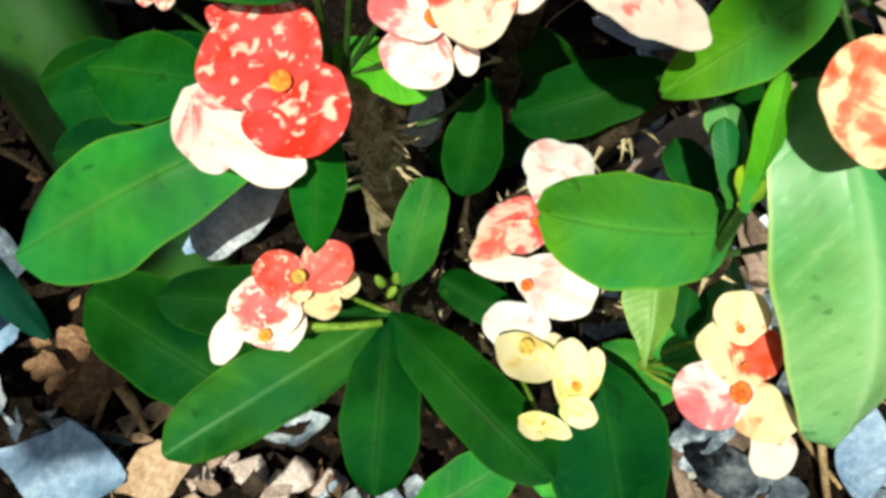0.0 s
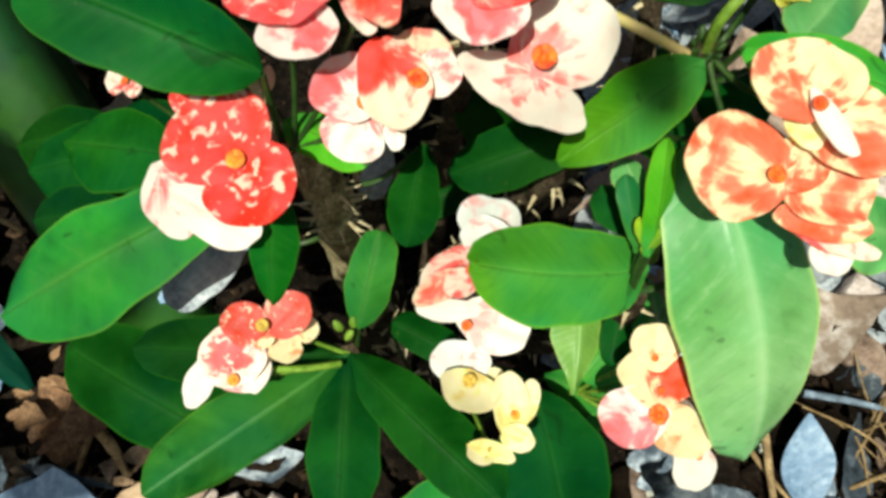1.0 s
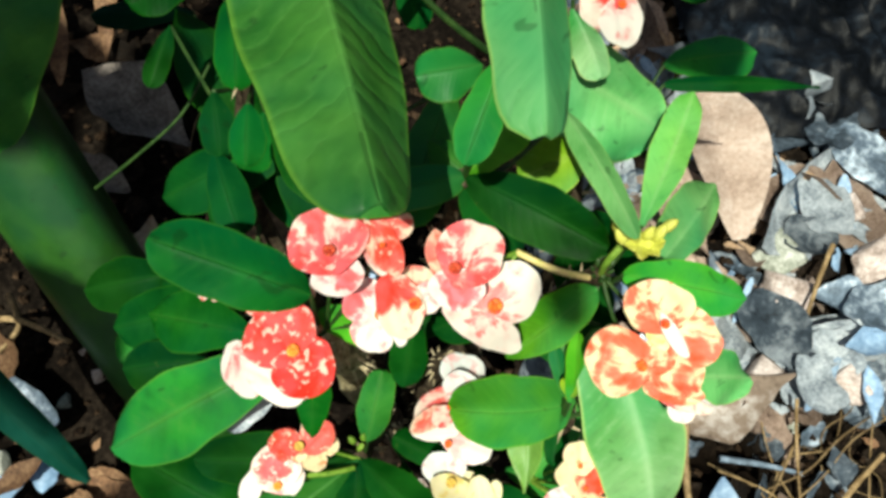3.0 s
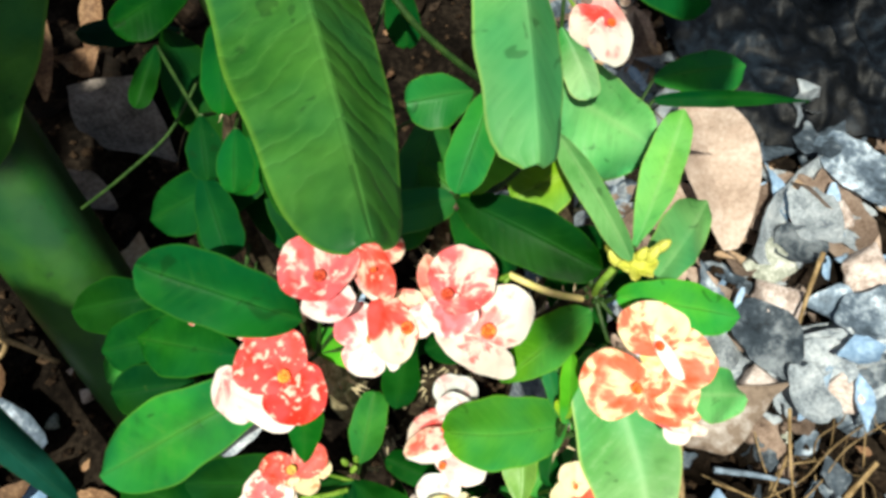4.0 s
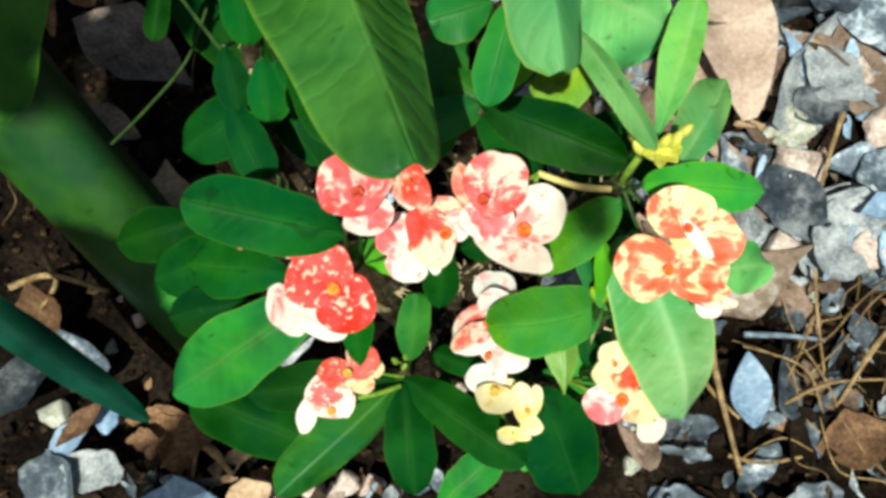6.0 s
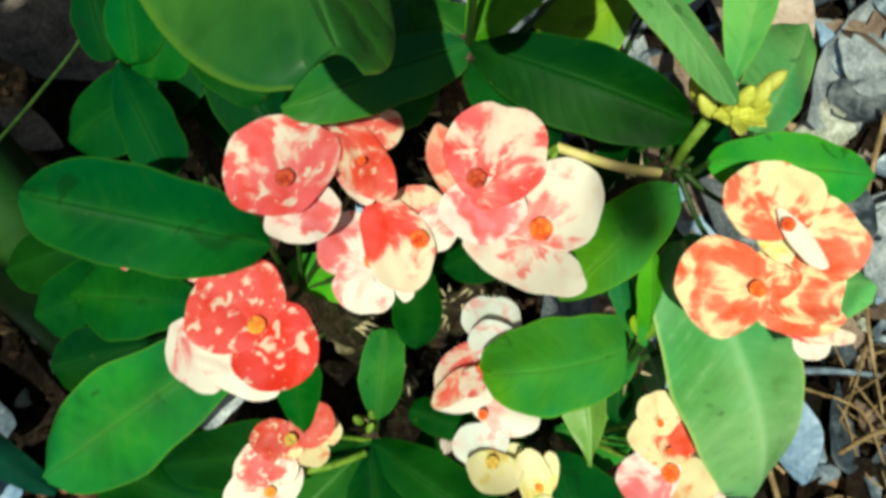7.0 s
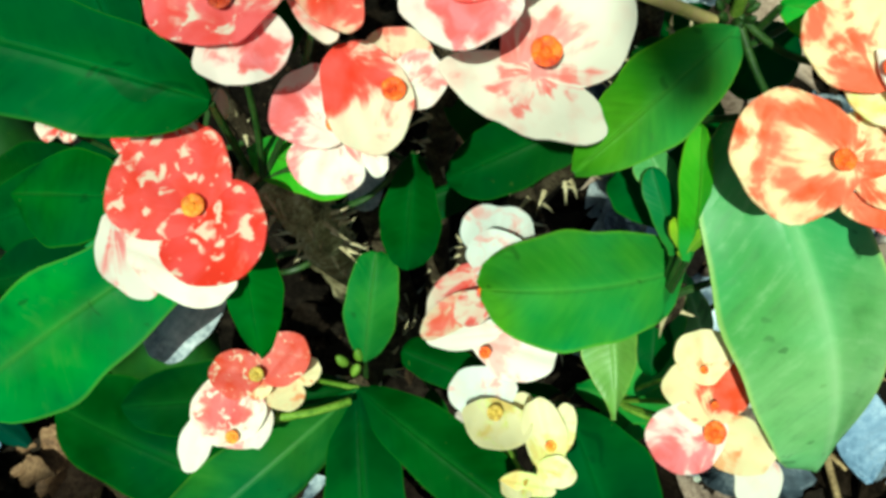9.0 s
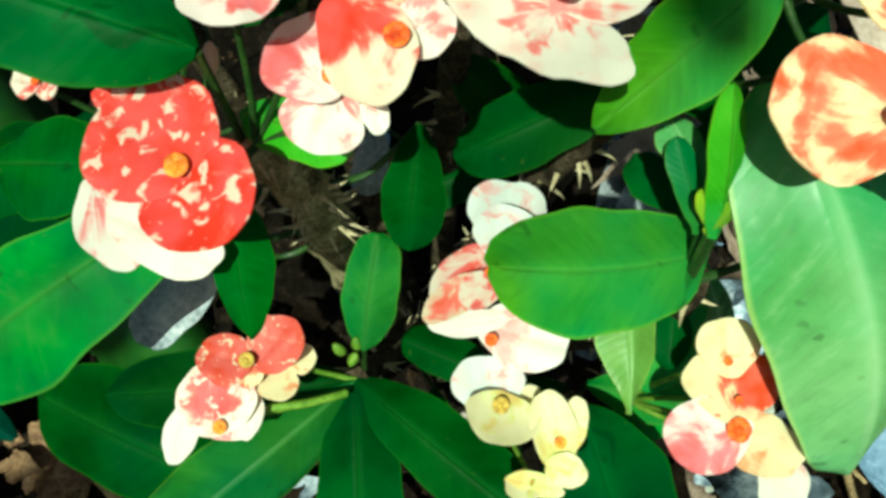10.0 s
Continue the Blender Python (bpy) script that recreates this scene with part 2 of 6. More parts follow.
# shade among the inner leaves is put into the two darkest greens
LEAF_DEEP_SHADE = leaf_material("leaf deep green with shade", (0.0015, 0.036, 0.003), (0.008, 0.082, 0.007), (0.022, 0.12, 0.015), sheen=0.04)
LEAF_MID = leaf_material("leaf mid green", (0.012, 0.130, 0.014), (0.056, 0.265, 0.030), (0.11, 0.30, 0.05), sheen=0.16)
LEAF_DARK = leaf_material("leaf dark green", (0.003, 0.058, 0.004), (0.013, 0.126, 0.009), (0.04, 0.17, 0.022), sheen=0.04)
LEAF_FRESH = leaf_material("leaf fresh green", (0.034, 0.260, 0.009), (0.110, 0.420, 0.018), (0.16, 0.42, 0.04), sheen=0.14)
# pale tone holds painted sky sheen, and the foot is greened for shade
LEAF_PALE = leaf_material("leaf pale green", (0.190, 0.420, 0.140), (0.345, 0.58, 0.260), (0.48, 0.69, 0.40), gloss=0.4, veins=0.20, sheen=0.45, groove=0.3, foot_shade=(0.045, 0.26, 0.035))
LEAF_LIME = leaf_material("leaf lime green", (0.130, 0.380, 0.050), (0.280, 0.56, 0.130), (0.36, 0.58, 0.22), gloss=0.42, sheen=0.3, groove=0.4)
LEAF_SOFT = leaf_material("leaf soft green", (0.075, 0.29, 0.065), (0.190, 0.46, 0.150), (0.28, 0.50, 0.20), gloss=0.42, veins=0.2, sheen=0.3, groove=0.5)
LEAF_BROAD = leaf_material("leaf broad green", (0.011, 0.078, 0.010), (0.050, 0.172, 0.022), (0.09, 0.24, 0.05), gloss=0.45, veins=1.1, clear=0.08, sheen=0.2, pairs=17.0, lean=0.14)
LEAF_YELLOW = leaf_material("leaf yellow green", (0.150, 0.370, 0.012), (0.300, 0.520, 0.022), (0.38, 0.52, 0.10))
LEAF_BLUE = leaf_material("leaf blue green", (0.002, 0.030, 0.021), (0.006, 0.054, 0.036), (0.015, 0.07, 0.045), gloss=0.6, sheen=0.05)
BRACT_RED = bract_material("bract red", (0.86, 0.70, 0.58), (0.80, 0.044, 0.026), 0.625, 0.10, streak=0.30, fleck=1.5)
BRACT_CORAL = bract_material("bract coral red", (0.84, 0.70, 0.54), (0.80, 0.075, 0.040), 0.52, 0.12, streak=0.3, fleck=0.3)
BRACT_PINK = bract_material("bract pink and cream", (0.84, 0.75, 0.65), (0.80, 0.072, 0.058), 0.47, 0.12, streak=0.32)
BRACT_BLUSH = bract_material("bract blush white", (0.85, 0.80, 0.75), (0.82, 0.20, 0.20), 0.455, 0.06, streak=0.35)
BRACT_PALE = bract_material("bract pale", (0.85, 0.80, 0.72), (0.82, 0.20, 0.18), 0.435, 0.14, streak=0.4)
BRACT_PEACH = bract_material("bract peach", (0.78, 0.67, 0.50), (0.79, 0.13, 0.085), 0.475, 0.06, streak=0.3)
BRACT_ORANGE = bract_material("bract orange and cream", (0.90, 0.82, 0.52), (0.80, 0.115, 0.040), 0.487, 0.06, streak=0.32)
BRACT_RED_SHOULDER = bract_material("bract cream with a red shoulder", (0.87, 0.81, 0.66), (0.81, 0.060, 0.036), 0.40, 0.02, streak=0.2, patches=((0.24, 0.10, 0.47, 0.36), (-0.20, 0.25, 0.26, 0.14)))
BRACT_HALF = bract_material("bract half orange-red", (0.86, 0.78, 0.50), (0.80, 0.075, 0.022), 0.40, 0.0, streak=0.3, patches=((0.32, 0.45, 0.58, 0.42),))
BRACT_HEART = bract_material("bract white with a red heart", (0.87, 0.81, 0.72), (0.80, 0.070, 0.060), 0.42, 0.0, streak=0.25, fleck=0.9, patches=((-0.06, 0.42, 0.46, 0.36),))
BRACT_ROSE = bract_material("bract rose and white", (0.87, 0.80, 0.77), (0.81, 0.16, 0.17), 0.42, 0.0, streak=0.2, patches=((-0.20, 0.50, 0.50, 0.22),))
BRACT_BUTTER = bract_material("bract butter cream", (0.86, 0.77, 0.50), (0.80, 0.30, 0.12), 0.41, 0.06, streak=0.3)
# brick red with white flecks, made duskier for the shade on these bracts
BRACT_BRICK = bract_material("bract brick red", (0.80, 0.68, 0.50), (0.66, 0.060, 0.030), 0.60, 0.0, streak=0.3, fleck=0.4)
BRACT_MOTTLED = bract_material("bract rose red mottled white", (0.84, 0.74, 0.65), (0.80, 0.085, 0.080), 0.545, 0.10, streak=0.25, fleck=0.9)
BRACT_YELLOW = bract_material("bract yellow", (0.84, 0.78, 0.52), (0.75, 0.58, 0.20), 0.46, 0.26)
BRACT_WHITE = bract_material("bract cream white", (0.87, 0.83, 0.77), (0.82, 0.34, 0.31), 0.40, 0.24, streak=0.4)
BRACT_CREAM = bract_material("bract plain cream", (0.88, 0.84, 0.78), (0.82, 0.44, 0.40), 0.33, 0.14, streak=0.3)
# bluish tint is skylight on the shaded middle pair, put into the colour
BRACT_COOL = bract_material("bract bluish white", (0.77, 0.81, 0.79), (0.78, 0.38, 0.36), 0.43, 0.12)
CYATHIUM_DARK = rough_material("cyathium dark red", (0.20, 0.012, 0.006), (0.40, 0.035, 0.012), (0.50, 0.09, 0.02), 500, 0.5, 0.0004)
CYATHIUM_GOLD = rough_material("cyathium gold", (0.50, 0.07, 0.01), (0.72, 0.21, 0.02), (0.75, 0.40, 0.05), 400, 0.5, 0.0004)
CYATHIUM = rough_material("cyathium orange", (0.42, 0.025, 0.008), (0.72, 0.095, 0.012), (0.80, 0.22, 0.02), 500, 0.5, 0.0004)
CYATHIUM_GREEN = rough_material("cyathium ochre", (0.22, 0.12, 0.02), (0.40, 0.26, 0.04), (0.55, 0.40, 0.08), 500, 0.5, 0.0004)
STALK = rough_material("stalk green", (0.06, 0.14, 0.012), (0.13, 0.24, 0.025), (0.22, 0.34, 0.05), 160, 0.5, 0.0003)
STALK_WARM = rough_material("stalk peach", (0.42, 0.44, 0.10), (0.62, 0.52, 0.20), (0.68, 0.50, 0.27), 120, 0.5, 0.0003)
# stalk green darkened to sink into the shade inside the shrub
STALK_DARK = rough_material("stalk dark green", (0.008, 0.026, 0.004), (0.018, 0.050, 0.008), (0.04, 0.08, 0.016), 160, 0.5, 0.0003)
BUD = rough_material("bud yellow", (0.38, 0.40, 0.05), (0.54, 0.55, 0.09), (0.66, 0.67, 0.17), 200, 0.5, 0.0004)
# bark and thorns paled for the sunlight on the second stem
BARK = rough_material("thorny bark", (0.06, 0.045, 0.020), (0.32, 0.26, 0.13), (0.66, 0.58, 0.36), 110, 0.85, 0.003)
# dark brown copy of the bark, holding the shade inside the shrub
BARK_SHADED = rough_material("thorny bark with shade", (0.012, 0.009, 0.006), (0.050, 0.036, 0.022), (0.14, 0.11, 0.07), 110, 0.9, 0.003, spec=0.1)
THORN = rough_material("thorn", (0.22, 0.17, 0.09), (0.48, 0.40, 0.24), (0.66, 0.58, 0.40), 300, 0.6, 0.0002)
# near-black: damp soil plus the shade under the shrub, put into the colour
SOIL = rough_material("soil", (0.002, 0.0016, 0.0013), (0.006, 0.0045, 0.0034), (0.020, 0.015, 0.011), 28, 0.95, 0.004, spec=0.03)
DRY_TAN = rough_material("dry leaf tan", (0.20, 0.12, 0.065), (0.36, 0.25, 0.16), (0.50, 0.38, 0.27), 40, 0.7, 0.0015)
# darkened copy of the brown dry leaf, with shade put into the colour
DRY_BROWN_SHADE = rough_material("dry leaf brown with shade", (0.004, 0.003, 0.002), (0.015, 0.010, 0.0065), (0.040, 0.027, 0.019), 50, 0.6, 0.0015, vary=0.8, spec=0.08)
# dry leaf colour toned down for the shade at the far left
DRY_SHADE = rough_material("dry leaf grey brown for shade", (0.05, 0.042, 0.037), (0.13, 0.11, 0.097), (0.23, 0.20, 0.185), 45, 0.75, 0.0015)
DRY_PALE = rough_material("dry leaf pale tan", (0.26, 0.19, 0.15), (0.37, 0.285, 0.235), (0.47, 0.39, 0.34), 40, 0.7, 0.001)
DRY_ROSE = rough_material("dry leaf rosy brown", (0.15, 0.10, 0.075), (0.29, 0.21, 0.165), (0.42, 0.33, 0.275), 50, 0.75, 0.0015)
DRY_SPOTTED = rough_material("dry leaf brown with white spots", (0.09, 0.063, 0.046), (0.19, 0.145, 0.113), (0.42, 0.39, 0.37), 38, 0.75, 0.001, fine=3.0)
DRY_BROWN = rough_material("dry leaf brown", (0.040, 0.020, 0.010), (0.13, 0.068, 0.034), (0.27, 0.165, 0.09), 50, 0.75, 0.0015, vary=0.7)
DRY_GREY = rough_material("dry leaf grey", (0.020, 0.029, 0.040), (0.115, 0.155, 0.205), (0.56, 0.63, 0.70), 34, 0.6, 0.001, fine=5.0, vary=1.3, spec=0.3)
DRY_BLUE = rough_material("bleached leaf bluish", (0.11, 0.185, 0.29), (0.185, 0.285, 0.425), (0.33, 0.44, 0.57), 30, 0.5, 0.0008)
DRY_BLEACHED = rough_material("bleached whitish leaf", (0.16, 0.19, 0.23), (0.40, 0.45, 0.50), (0.66, 0.69, 0.72), 50, 0.6, 0.002)
STRAW = rough_material("straw", (0.09, 0.056, 0.022), (0.20, 0.135, 0.062), (0.36, 0.26, 0.135), 90, 0.7, 0.0006)
STONE = rough_material("stone", (0.13, 0.145, 0.115), (0.33, 0.35, 0.30), (0.58, 0.59, 0.55), 85, 0.85, 0.004, fine=5.0)
STONE_PINK = rough_material("stone pinkish", (0.17, 0.125, 0.105), (0.42, 0.345, 0.315), (0.66, 0.60, 0.58), 85, 0.85, 0.004, fine=5.0)
SHEATH = leaf_material("sheath green", (0.008, 0.042, 0.003), (0.024, 0.085, 0.008), (0.024, 0.085, 0.01), gloss=0.42, clear=0.02, sheen=0.5)
FILM = rough_material("black plastic film", (0.001, 0.0014, 0.002), (0.003, 0.004, 0.006), (0.009, 0.014, 0.021), 14, 0.5, 0.002, spec=0.10)
# crumbs darkened along with the soil for shade under the shrub
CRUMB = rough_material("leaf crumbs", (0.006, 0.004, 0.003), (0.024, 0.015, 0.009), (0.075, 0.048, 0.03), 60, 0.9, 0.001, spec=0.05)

# ---- builders ----
def mesh_of(name, bm, mat, smooth=True):
    me = bpy.data.meshes.new(name)
    bm.normal_update()
    bm.to_mesh(me)
    bm.free()
    me.materials.append(mat)
    if smooth:
        me.polygons.foreach_set("use_smooth", [True] * len(me.polygons))
    if smooth:
        me.set_sharp_from_angle(angle=radians(55))
    return me


def part(name, me, parent, at, label=""):
    """One mesh object under a thing or a part, standing at the world pose at."""
    ob = new(name, me)
    ob.parent = parent
    ob.matrix_parent_inverse = WORLD[parent.name].inverted()
    ob.matrix_basis = at
    WORLD[ob.name] = at
    return tagged(ob, label)


WORLD = {}


def thing(name, at, label, category, group="", me=None, kind=""):
    ob = new(name, me)
    ob.matrix_basis = at
    WORLD[ob.name] = at
    return tagged(ob, label, category, group, kind)


def upright(axis, facing, roll=0.0):
    """A turn whose y runs along axis and whose z looks towards facing, rolled about the axis."""
    y = Vector(axis).normalized()
    z = Vector(facing)
    z = (z - y * z.dot(y)).normalized()
    turn = Matrix((y.cross(z), y, z)).transposed().to_4x4()
    return turn @ Matrix.Rotation(radians(roll), 4, "Y")


def leaf_mesh(name, length, width, mat, arch=0.1, fold=0.12, swell=0.64, wave=0.03, thick=0.0005, tip=0.42, seed=0, ribs=0.0, bend=0.0, skew=0.0):
    """A blade from its stalk at the origin along y: obovate outline, folded on the midrib, arched, with a thin body."""
    rnd = random.Random(seed)
    ph, ph2 = rnd.random() * 6, rnd.random() * 6
    b = tip
    a = b * swell / (1 - swell)
    top = swell ** a * (1 - swell) ** b
    bm = bmesh.new()
    uv = bm.loops.layers.uv.new("grid")
    rows_n, cols = (140, 14) if ribs else (22, 10)
    grid = []
    for side in (0, 1):
        sheet = []
        for i in range(rows_n + 1):
            s = i / rows_n
            s = s * 0.994 + 0.003
            half = 0.5 * width * (s ** a * (1 - s) ** b / top)
            half = max(half, 0.0012 if s < 0.17 else 0.0006)
            line = []
            for j in range(cols + 1):
                u = -1 + 2 * j / cols
                x = half * u * (1 + 0.05 * math.sin(9 * s + ph + (1 if u > 0 else 0)) + 0.022 * math.sin(23 * s + ph2 + (2 if u > 0 else 0)) + skew * (1 if u > 0 else -1))
                z = length * arch * (4 * s * (1 - s)) * 0.5 + length * arch * -0.35 * s * s
                z += abs(x) * fold * 2 + wave * width * math.sin(11 * s + ph2 + 2 * u) * abs(u) * s
                z += 0.02 * width * (math.cos(u * 3.1) + 1)
                z += ribs * width * abs(math.sin(62 * (s + 0.06 * abs(u)) + ph)) * min(1, 1.5 * abs(u)) * (1 - abs(u) ** 4) * (1 if u > 0 else 0.3)
                x += bend * length * 4 * s * (1 - s)
                body = thick * (1 - 0.6 * abs(u))
                line.append(bm.verts.new((x, length * s, z + (body if side == 0 else -body))))
            sheet.append(line)
        grid.append(sheet)
    def quad(vs, st):
        f = bm.faces.new(vs)
        for loop, c in zip(f.loops, st):
            loop[uv].uv = c
    for side in (0, 1):
        g = grid[side]
        for i in range(rows_n):
            for j in range(cols):
                st = [(j / cols, i / rows_n), ((j + 1) / cols, i / rows_n), ((j + 1) / cols, (i + 1) / rows_n), (j / cols, (i + 1) / rows_n)]
                vs = [g[i][j], g[i][j + 1], g[i + 1][j + 1], g[i + 1][j]]
                if side:
                    vs.reverse()
                    st.reverse()
                quad(vs, st)
    up, lo = grid
    for i in range(rows_n):
        for j, flip in ((0, False), (cols, True)):
            vs = [up[i][j], up[i + 1][j], lo[i + 1][j], lo[i][j]]
            st = [(j / cols, i / rows_n)] * 4
            quad(vs[::-1] if flip else vs, st)
    for i, flip in ((0, False), (rows_n, True)):
        for j in range(cols):
            vs = [up[i][j + 1], up[i][j], lo[i][j], lo[i][j + 1]]
            quad(vs[::-1] if flip else vs, [(j / cols, i / rows_n)] * 4)
    return mesh_of(name, bm, mat)


COUNT = [0]
STEM_LINE = []


def leaf(plant, base, tip_at, width, mat, roll=0.0, arch=0.08, fold=-0.15, swell=0.64, tip=0.42, wave=0.03, facing=(0, -0.25, 1), label="", ribs=0.0, bend=0.0, skew=0.0):
    """A leaf of the plant from base to tip."""
    COUNT[0] += 1
    base, end = Vector(base), Vector(tip_at)
    axis = end - base
    me = leaf_mesh("leaf", axis.length, width, mat, arch, fold, swell, wave, tip=tip, seed=COUNT[0], ribs=ribs, bend=bend, skew=skew)
    ob = part("leaf", me, plant, Matrix.Translation(base) @ upright(axis, facing, roll), label)
    # a short stalk to the nearest stem below the leaf's foot
    near = min(STEM_LINE, key=lambda q: (q - base).length + 2 * max(0, q.z - base.z + 0.004)) if STEM_LINE and plant.name == "crown_of_thorns" else base
    if (near - base).length > 0.004:
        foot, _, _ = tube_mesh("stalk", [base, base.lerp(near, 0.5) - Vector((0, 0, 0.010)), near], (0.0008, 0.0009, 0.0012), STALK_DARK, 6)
        part("stalk", foot, ob, Matrix.Identity(4))
    return ob


def tube_mesh(name, points, radii, mat, sides=10, rough=0.0, seed=0, steps=6):
    """A round bar along a smooth line through the points, tapering from radius to radius, with closed ends."""
    rnd = random.Random(seed)
    pts = [Vector(p) for p in points]
    line, thick = [], []
    for k in range(len(pts) - 1):
        p0, p1, p2, p3 = pts[max(k - 1, 0)], pts[k], pts[k + 1], pts[min(k + 2, len(pts) - 1)]
        for i in range(steps + (k == len(pts) - 2)):
            t = i / steps
            line.append(0.5 * ((2 * p1) + (p2 - p0) * t + (2 * p0 - 5 * p1 + 4 * p2 - p3) * t * t + (3 * p1 - p0 - 3 * p2 + p3) * t ** 3))
            thick.append(radii[k] + (radii[k + 1] - radii[k]) * t)
    bm = bmesh.new()
    uv = bm.loops.layers.uv.new("grid")
    rings = []
    side = Vector((0.3, 0.9, 0.1))
    for i, p in enumerate(line):
        d = (line[min(i + 1, len(line) - 1)] - line[max(i - 1, 0)]).normalized()
        side = (side - d * side.dot(d)).normalized()
        other = d.cross(side)
        rings.append([bm.verts.new(p + (side * math.cos(6.2832 * j / sides) + other * math.sin(6.2832 * j / sides)) * thick[i] * (1 + rough * (rnd.random() - 0.5)))
                      for j in range(sides)])
    for i in range(len(rings) - 1):
        for j in range(sides):
            f = bm.faces.new((rings[i][j], rings[i][(j + 1) % sides], rings[i + 1][(j + 1) % sides], rings[i + 1][j]))
            for loop, c in zip(f.loops, ((j, i), (j + 1, i), (j + 1, i + 1), (j, i + 1))):
                loop[uv].uv = (c[0] / sides, c[1] / len(rings))
    bm.faces.new(rings[0][::-1])
    bm.faces.new(rings[-1])
    return mesh_of(name, bm, mat), line, thick


def thorn_mesh(bend):
    bm = bmesh.new()
    rings = []
    for i in range(4):
        s = i / 4
        rings.append([bm.verts.new((0.0011 * (1 - s) * math.cos(1.2566 * j) + bend * s * s, 0.0011 * (1 - s) * math.sin(1.2566 * j), 0.0085 * s)) for j in range(5)])
    end = bm.verts.new((bend, 0, 0.0085))
    for i in range(3):
        for j in range(5):
            bm.faces.new((rings[i][j], rings[i][(j + 1) % 5], rings[i + 1][(j + 1) % 5], rings[i + 1][j]))
    for j in range(5):
        bm.faces.new((rings[3][j], rings[3][(j + 1) % 5], end))
    return mesh_of("thorn", bm, THORN)


THORNS = [thorn_mesh(b) for b in (0.002, 0.0045, -0.0045)]


def stem(plant, points, radii, thorns=14, seed=1, first=0.1, bark=None):
    """A bark-covered branch with its thorns."""
    rnd = random.Random(seed)
    me, line, thick = tube_mesh("stem", points, radii, bark or BARK_SHADED, 10, 0.35, seed)
    ob = part("stem", me, plant, Matrix.Identity(4))
    STEM_LINE.extend(line)
    for _ in range(thorns):
        k = int((first + (1 - first) * rnd.random()) * (len(line) - 2))
        d = (line[k + 1] - line[k]).normalized()
        out = Vector((rnd.gauss(0, 1), rnd.gauss(0, 1), rnd.gauss(0, 1)))
        out = (out - d * out.dot(d)).normalized()
        at = line[k].lerp(line[k + 1], rnd.random()) + out * thick[k] * 0.9
        size = 0.45 + 0.5 * rnd.random()
        part("thorn", rnd.choice(THORNS), ob, Matrix.Translation(at) @ (out + d * 0.3 * rnd.gauss(0, 1)).to_track_quat("Z", "X").to_matrix().to_4x4() @ Matrix.Diagonal((size, size, size, 1)))
    return ob


def bract_mesh(length, width, mat, cup=0.07, seed=0, wave=0.035, taper=0.2, notch=0.0, curl=0.0):
    """One petal-like bract from its foot (the origin) along y: rounded outline, narrower foot, shallow cup, wavy rim."""
    rnd = random.Random(seed)
    p1, p2, p3, p4 = (rnd.random() * 6.28 for _ in range(4))
    bm = bmesh.new()
    uv = bm.loops.layers.uv.new("grid")
    rings, segs = 8, 40
    mid = 0.5 * length
    short = min(length, width)
    sheets = []
    for side in (0, 1):
        sheet = [[bm.verts.new((0, mid, 0))]]
        for i in range(1, rings + 1):
            rho = i / rings
            line = []
            for j in range(segs):
                th = 6.28318 * j / segs
                rim = 1 + rho * (0.036 * math.sin(3 * th + p1) + 0.022 * math.sin(5 * th + p2) + 0.012 * math.sin(9 * th + p4))
                off = (th + 3.14159) % 6.28318 - 3.14159
                rim *= 1 - notch * rho * math.exp(-(off / 0.35) ** 2)
                y = rho * math.cos(th) * rim
                x = rho * math.sin(th) * rim * (1 - taper * max(0, -y) ** 1.5)
                line.append(bm.verts.new((0.5 * width * x, mid + 0.5 * length * y, 0)))
            sheet.append(line)
        sheets.append(sheet)
    for side, sheet in enumerate(sheets):
        for line in sheet:
            for v in line:
                x, y = v.co.x / short, v.co.y / length
                z = cup * short * (1.3 * x * x + (y - 0.3) ** 2) - curl * length * max(0, y - 0.5) ** 2 * 2
                z += wave * short * (math.sin(8 * x + p3) * max(0, y) + 0.5 * math.sin(13 * x * y + p2) * y)
                z += 0.008 * short * math.sin(22 * x + p1) * y - 0.04 * short * math.exp(-(x / 0.07) ** 2) * max(0, 1 - y)
                v.co.z = z + (0.0002 if side == 0 else -0.0002)
    def lay(f):
        for loop in f.loops:
            loop[uv].uv = (loop.vert.co.x / length, loop.vert.co.y / length - 0.1)
    for side, sheet in enumerate(sheets):
        for i in range(rings):
            for j in range(segs):
                k = (j + 1) % segs
                vs = [sheet[0][0], sheet[1][k], sheet[1][j]] if i == 0 else [sheet[i][j], sheet[i][k], sheet[i + 1][k], sheet[i + 1][j]]
                if (side == 0) != (i == 0):
                    vs.reverse()
                lay(bm.faces.new(vs))
    up, lo = sheets[0][-1], sheets[1][-1]
    for j in range(segs):
        f = bm.faces.new((up[j], up[(j + 1) % segs], lo[(j + 1) % segs], lo[j]))
        lay(f)
    bmesh.ops.recalc_face_normals(bm, faces=bm.faces)
    return mesh_of("bract", bm, mat)


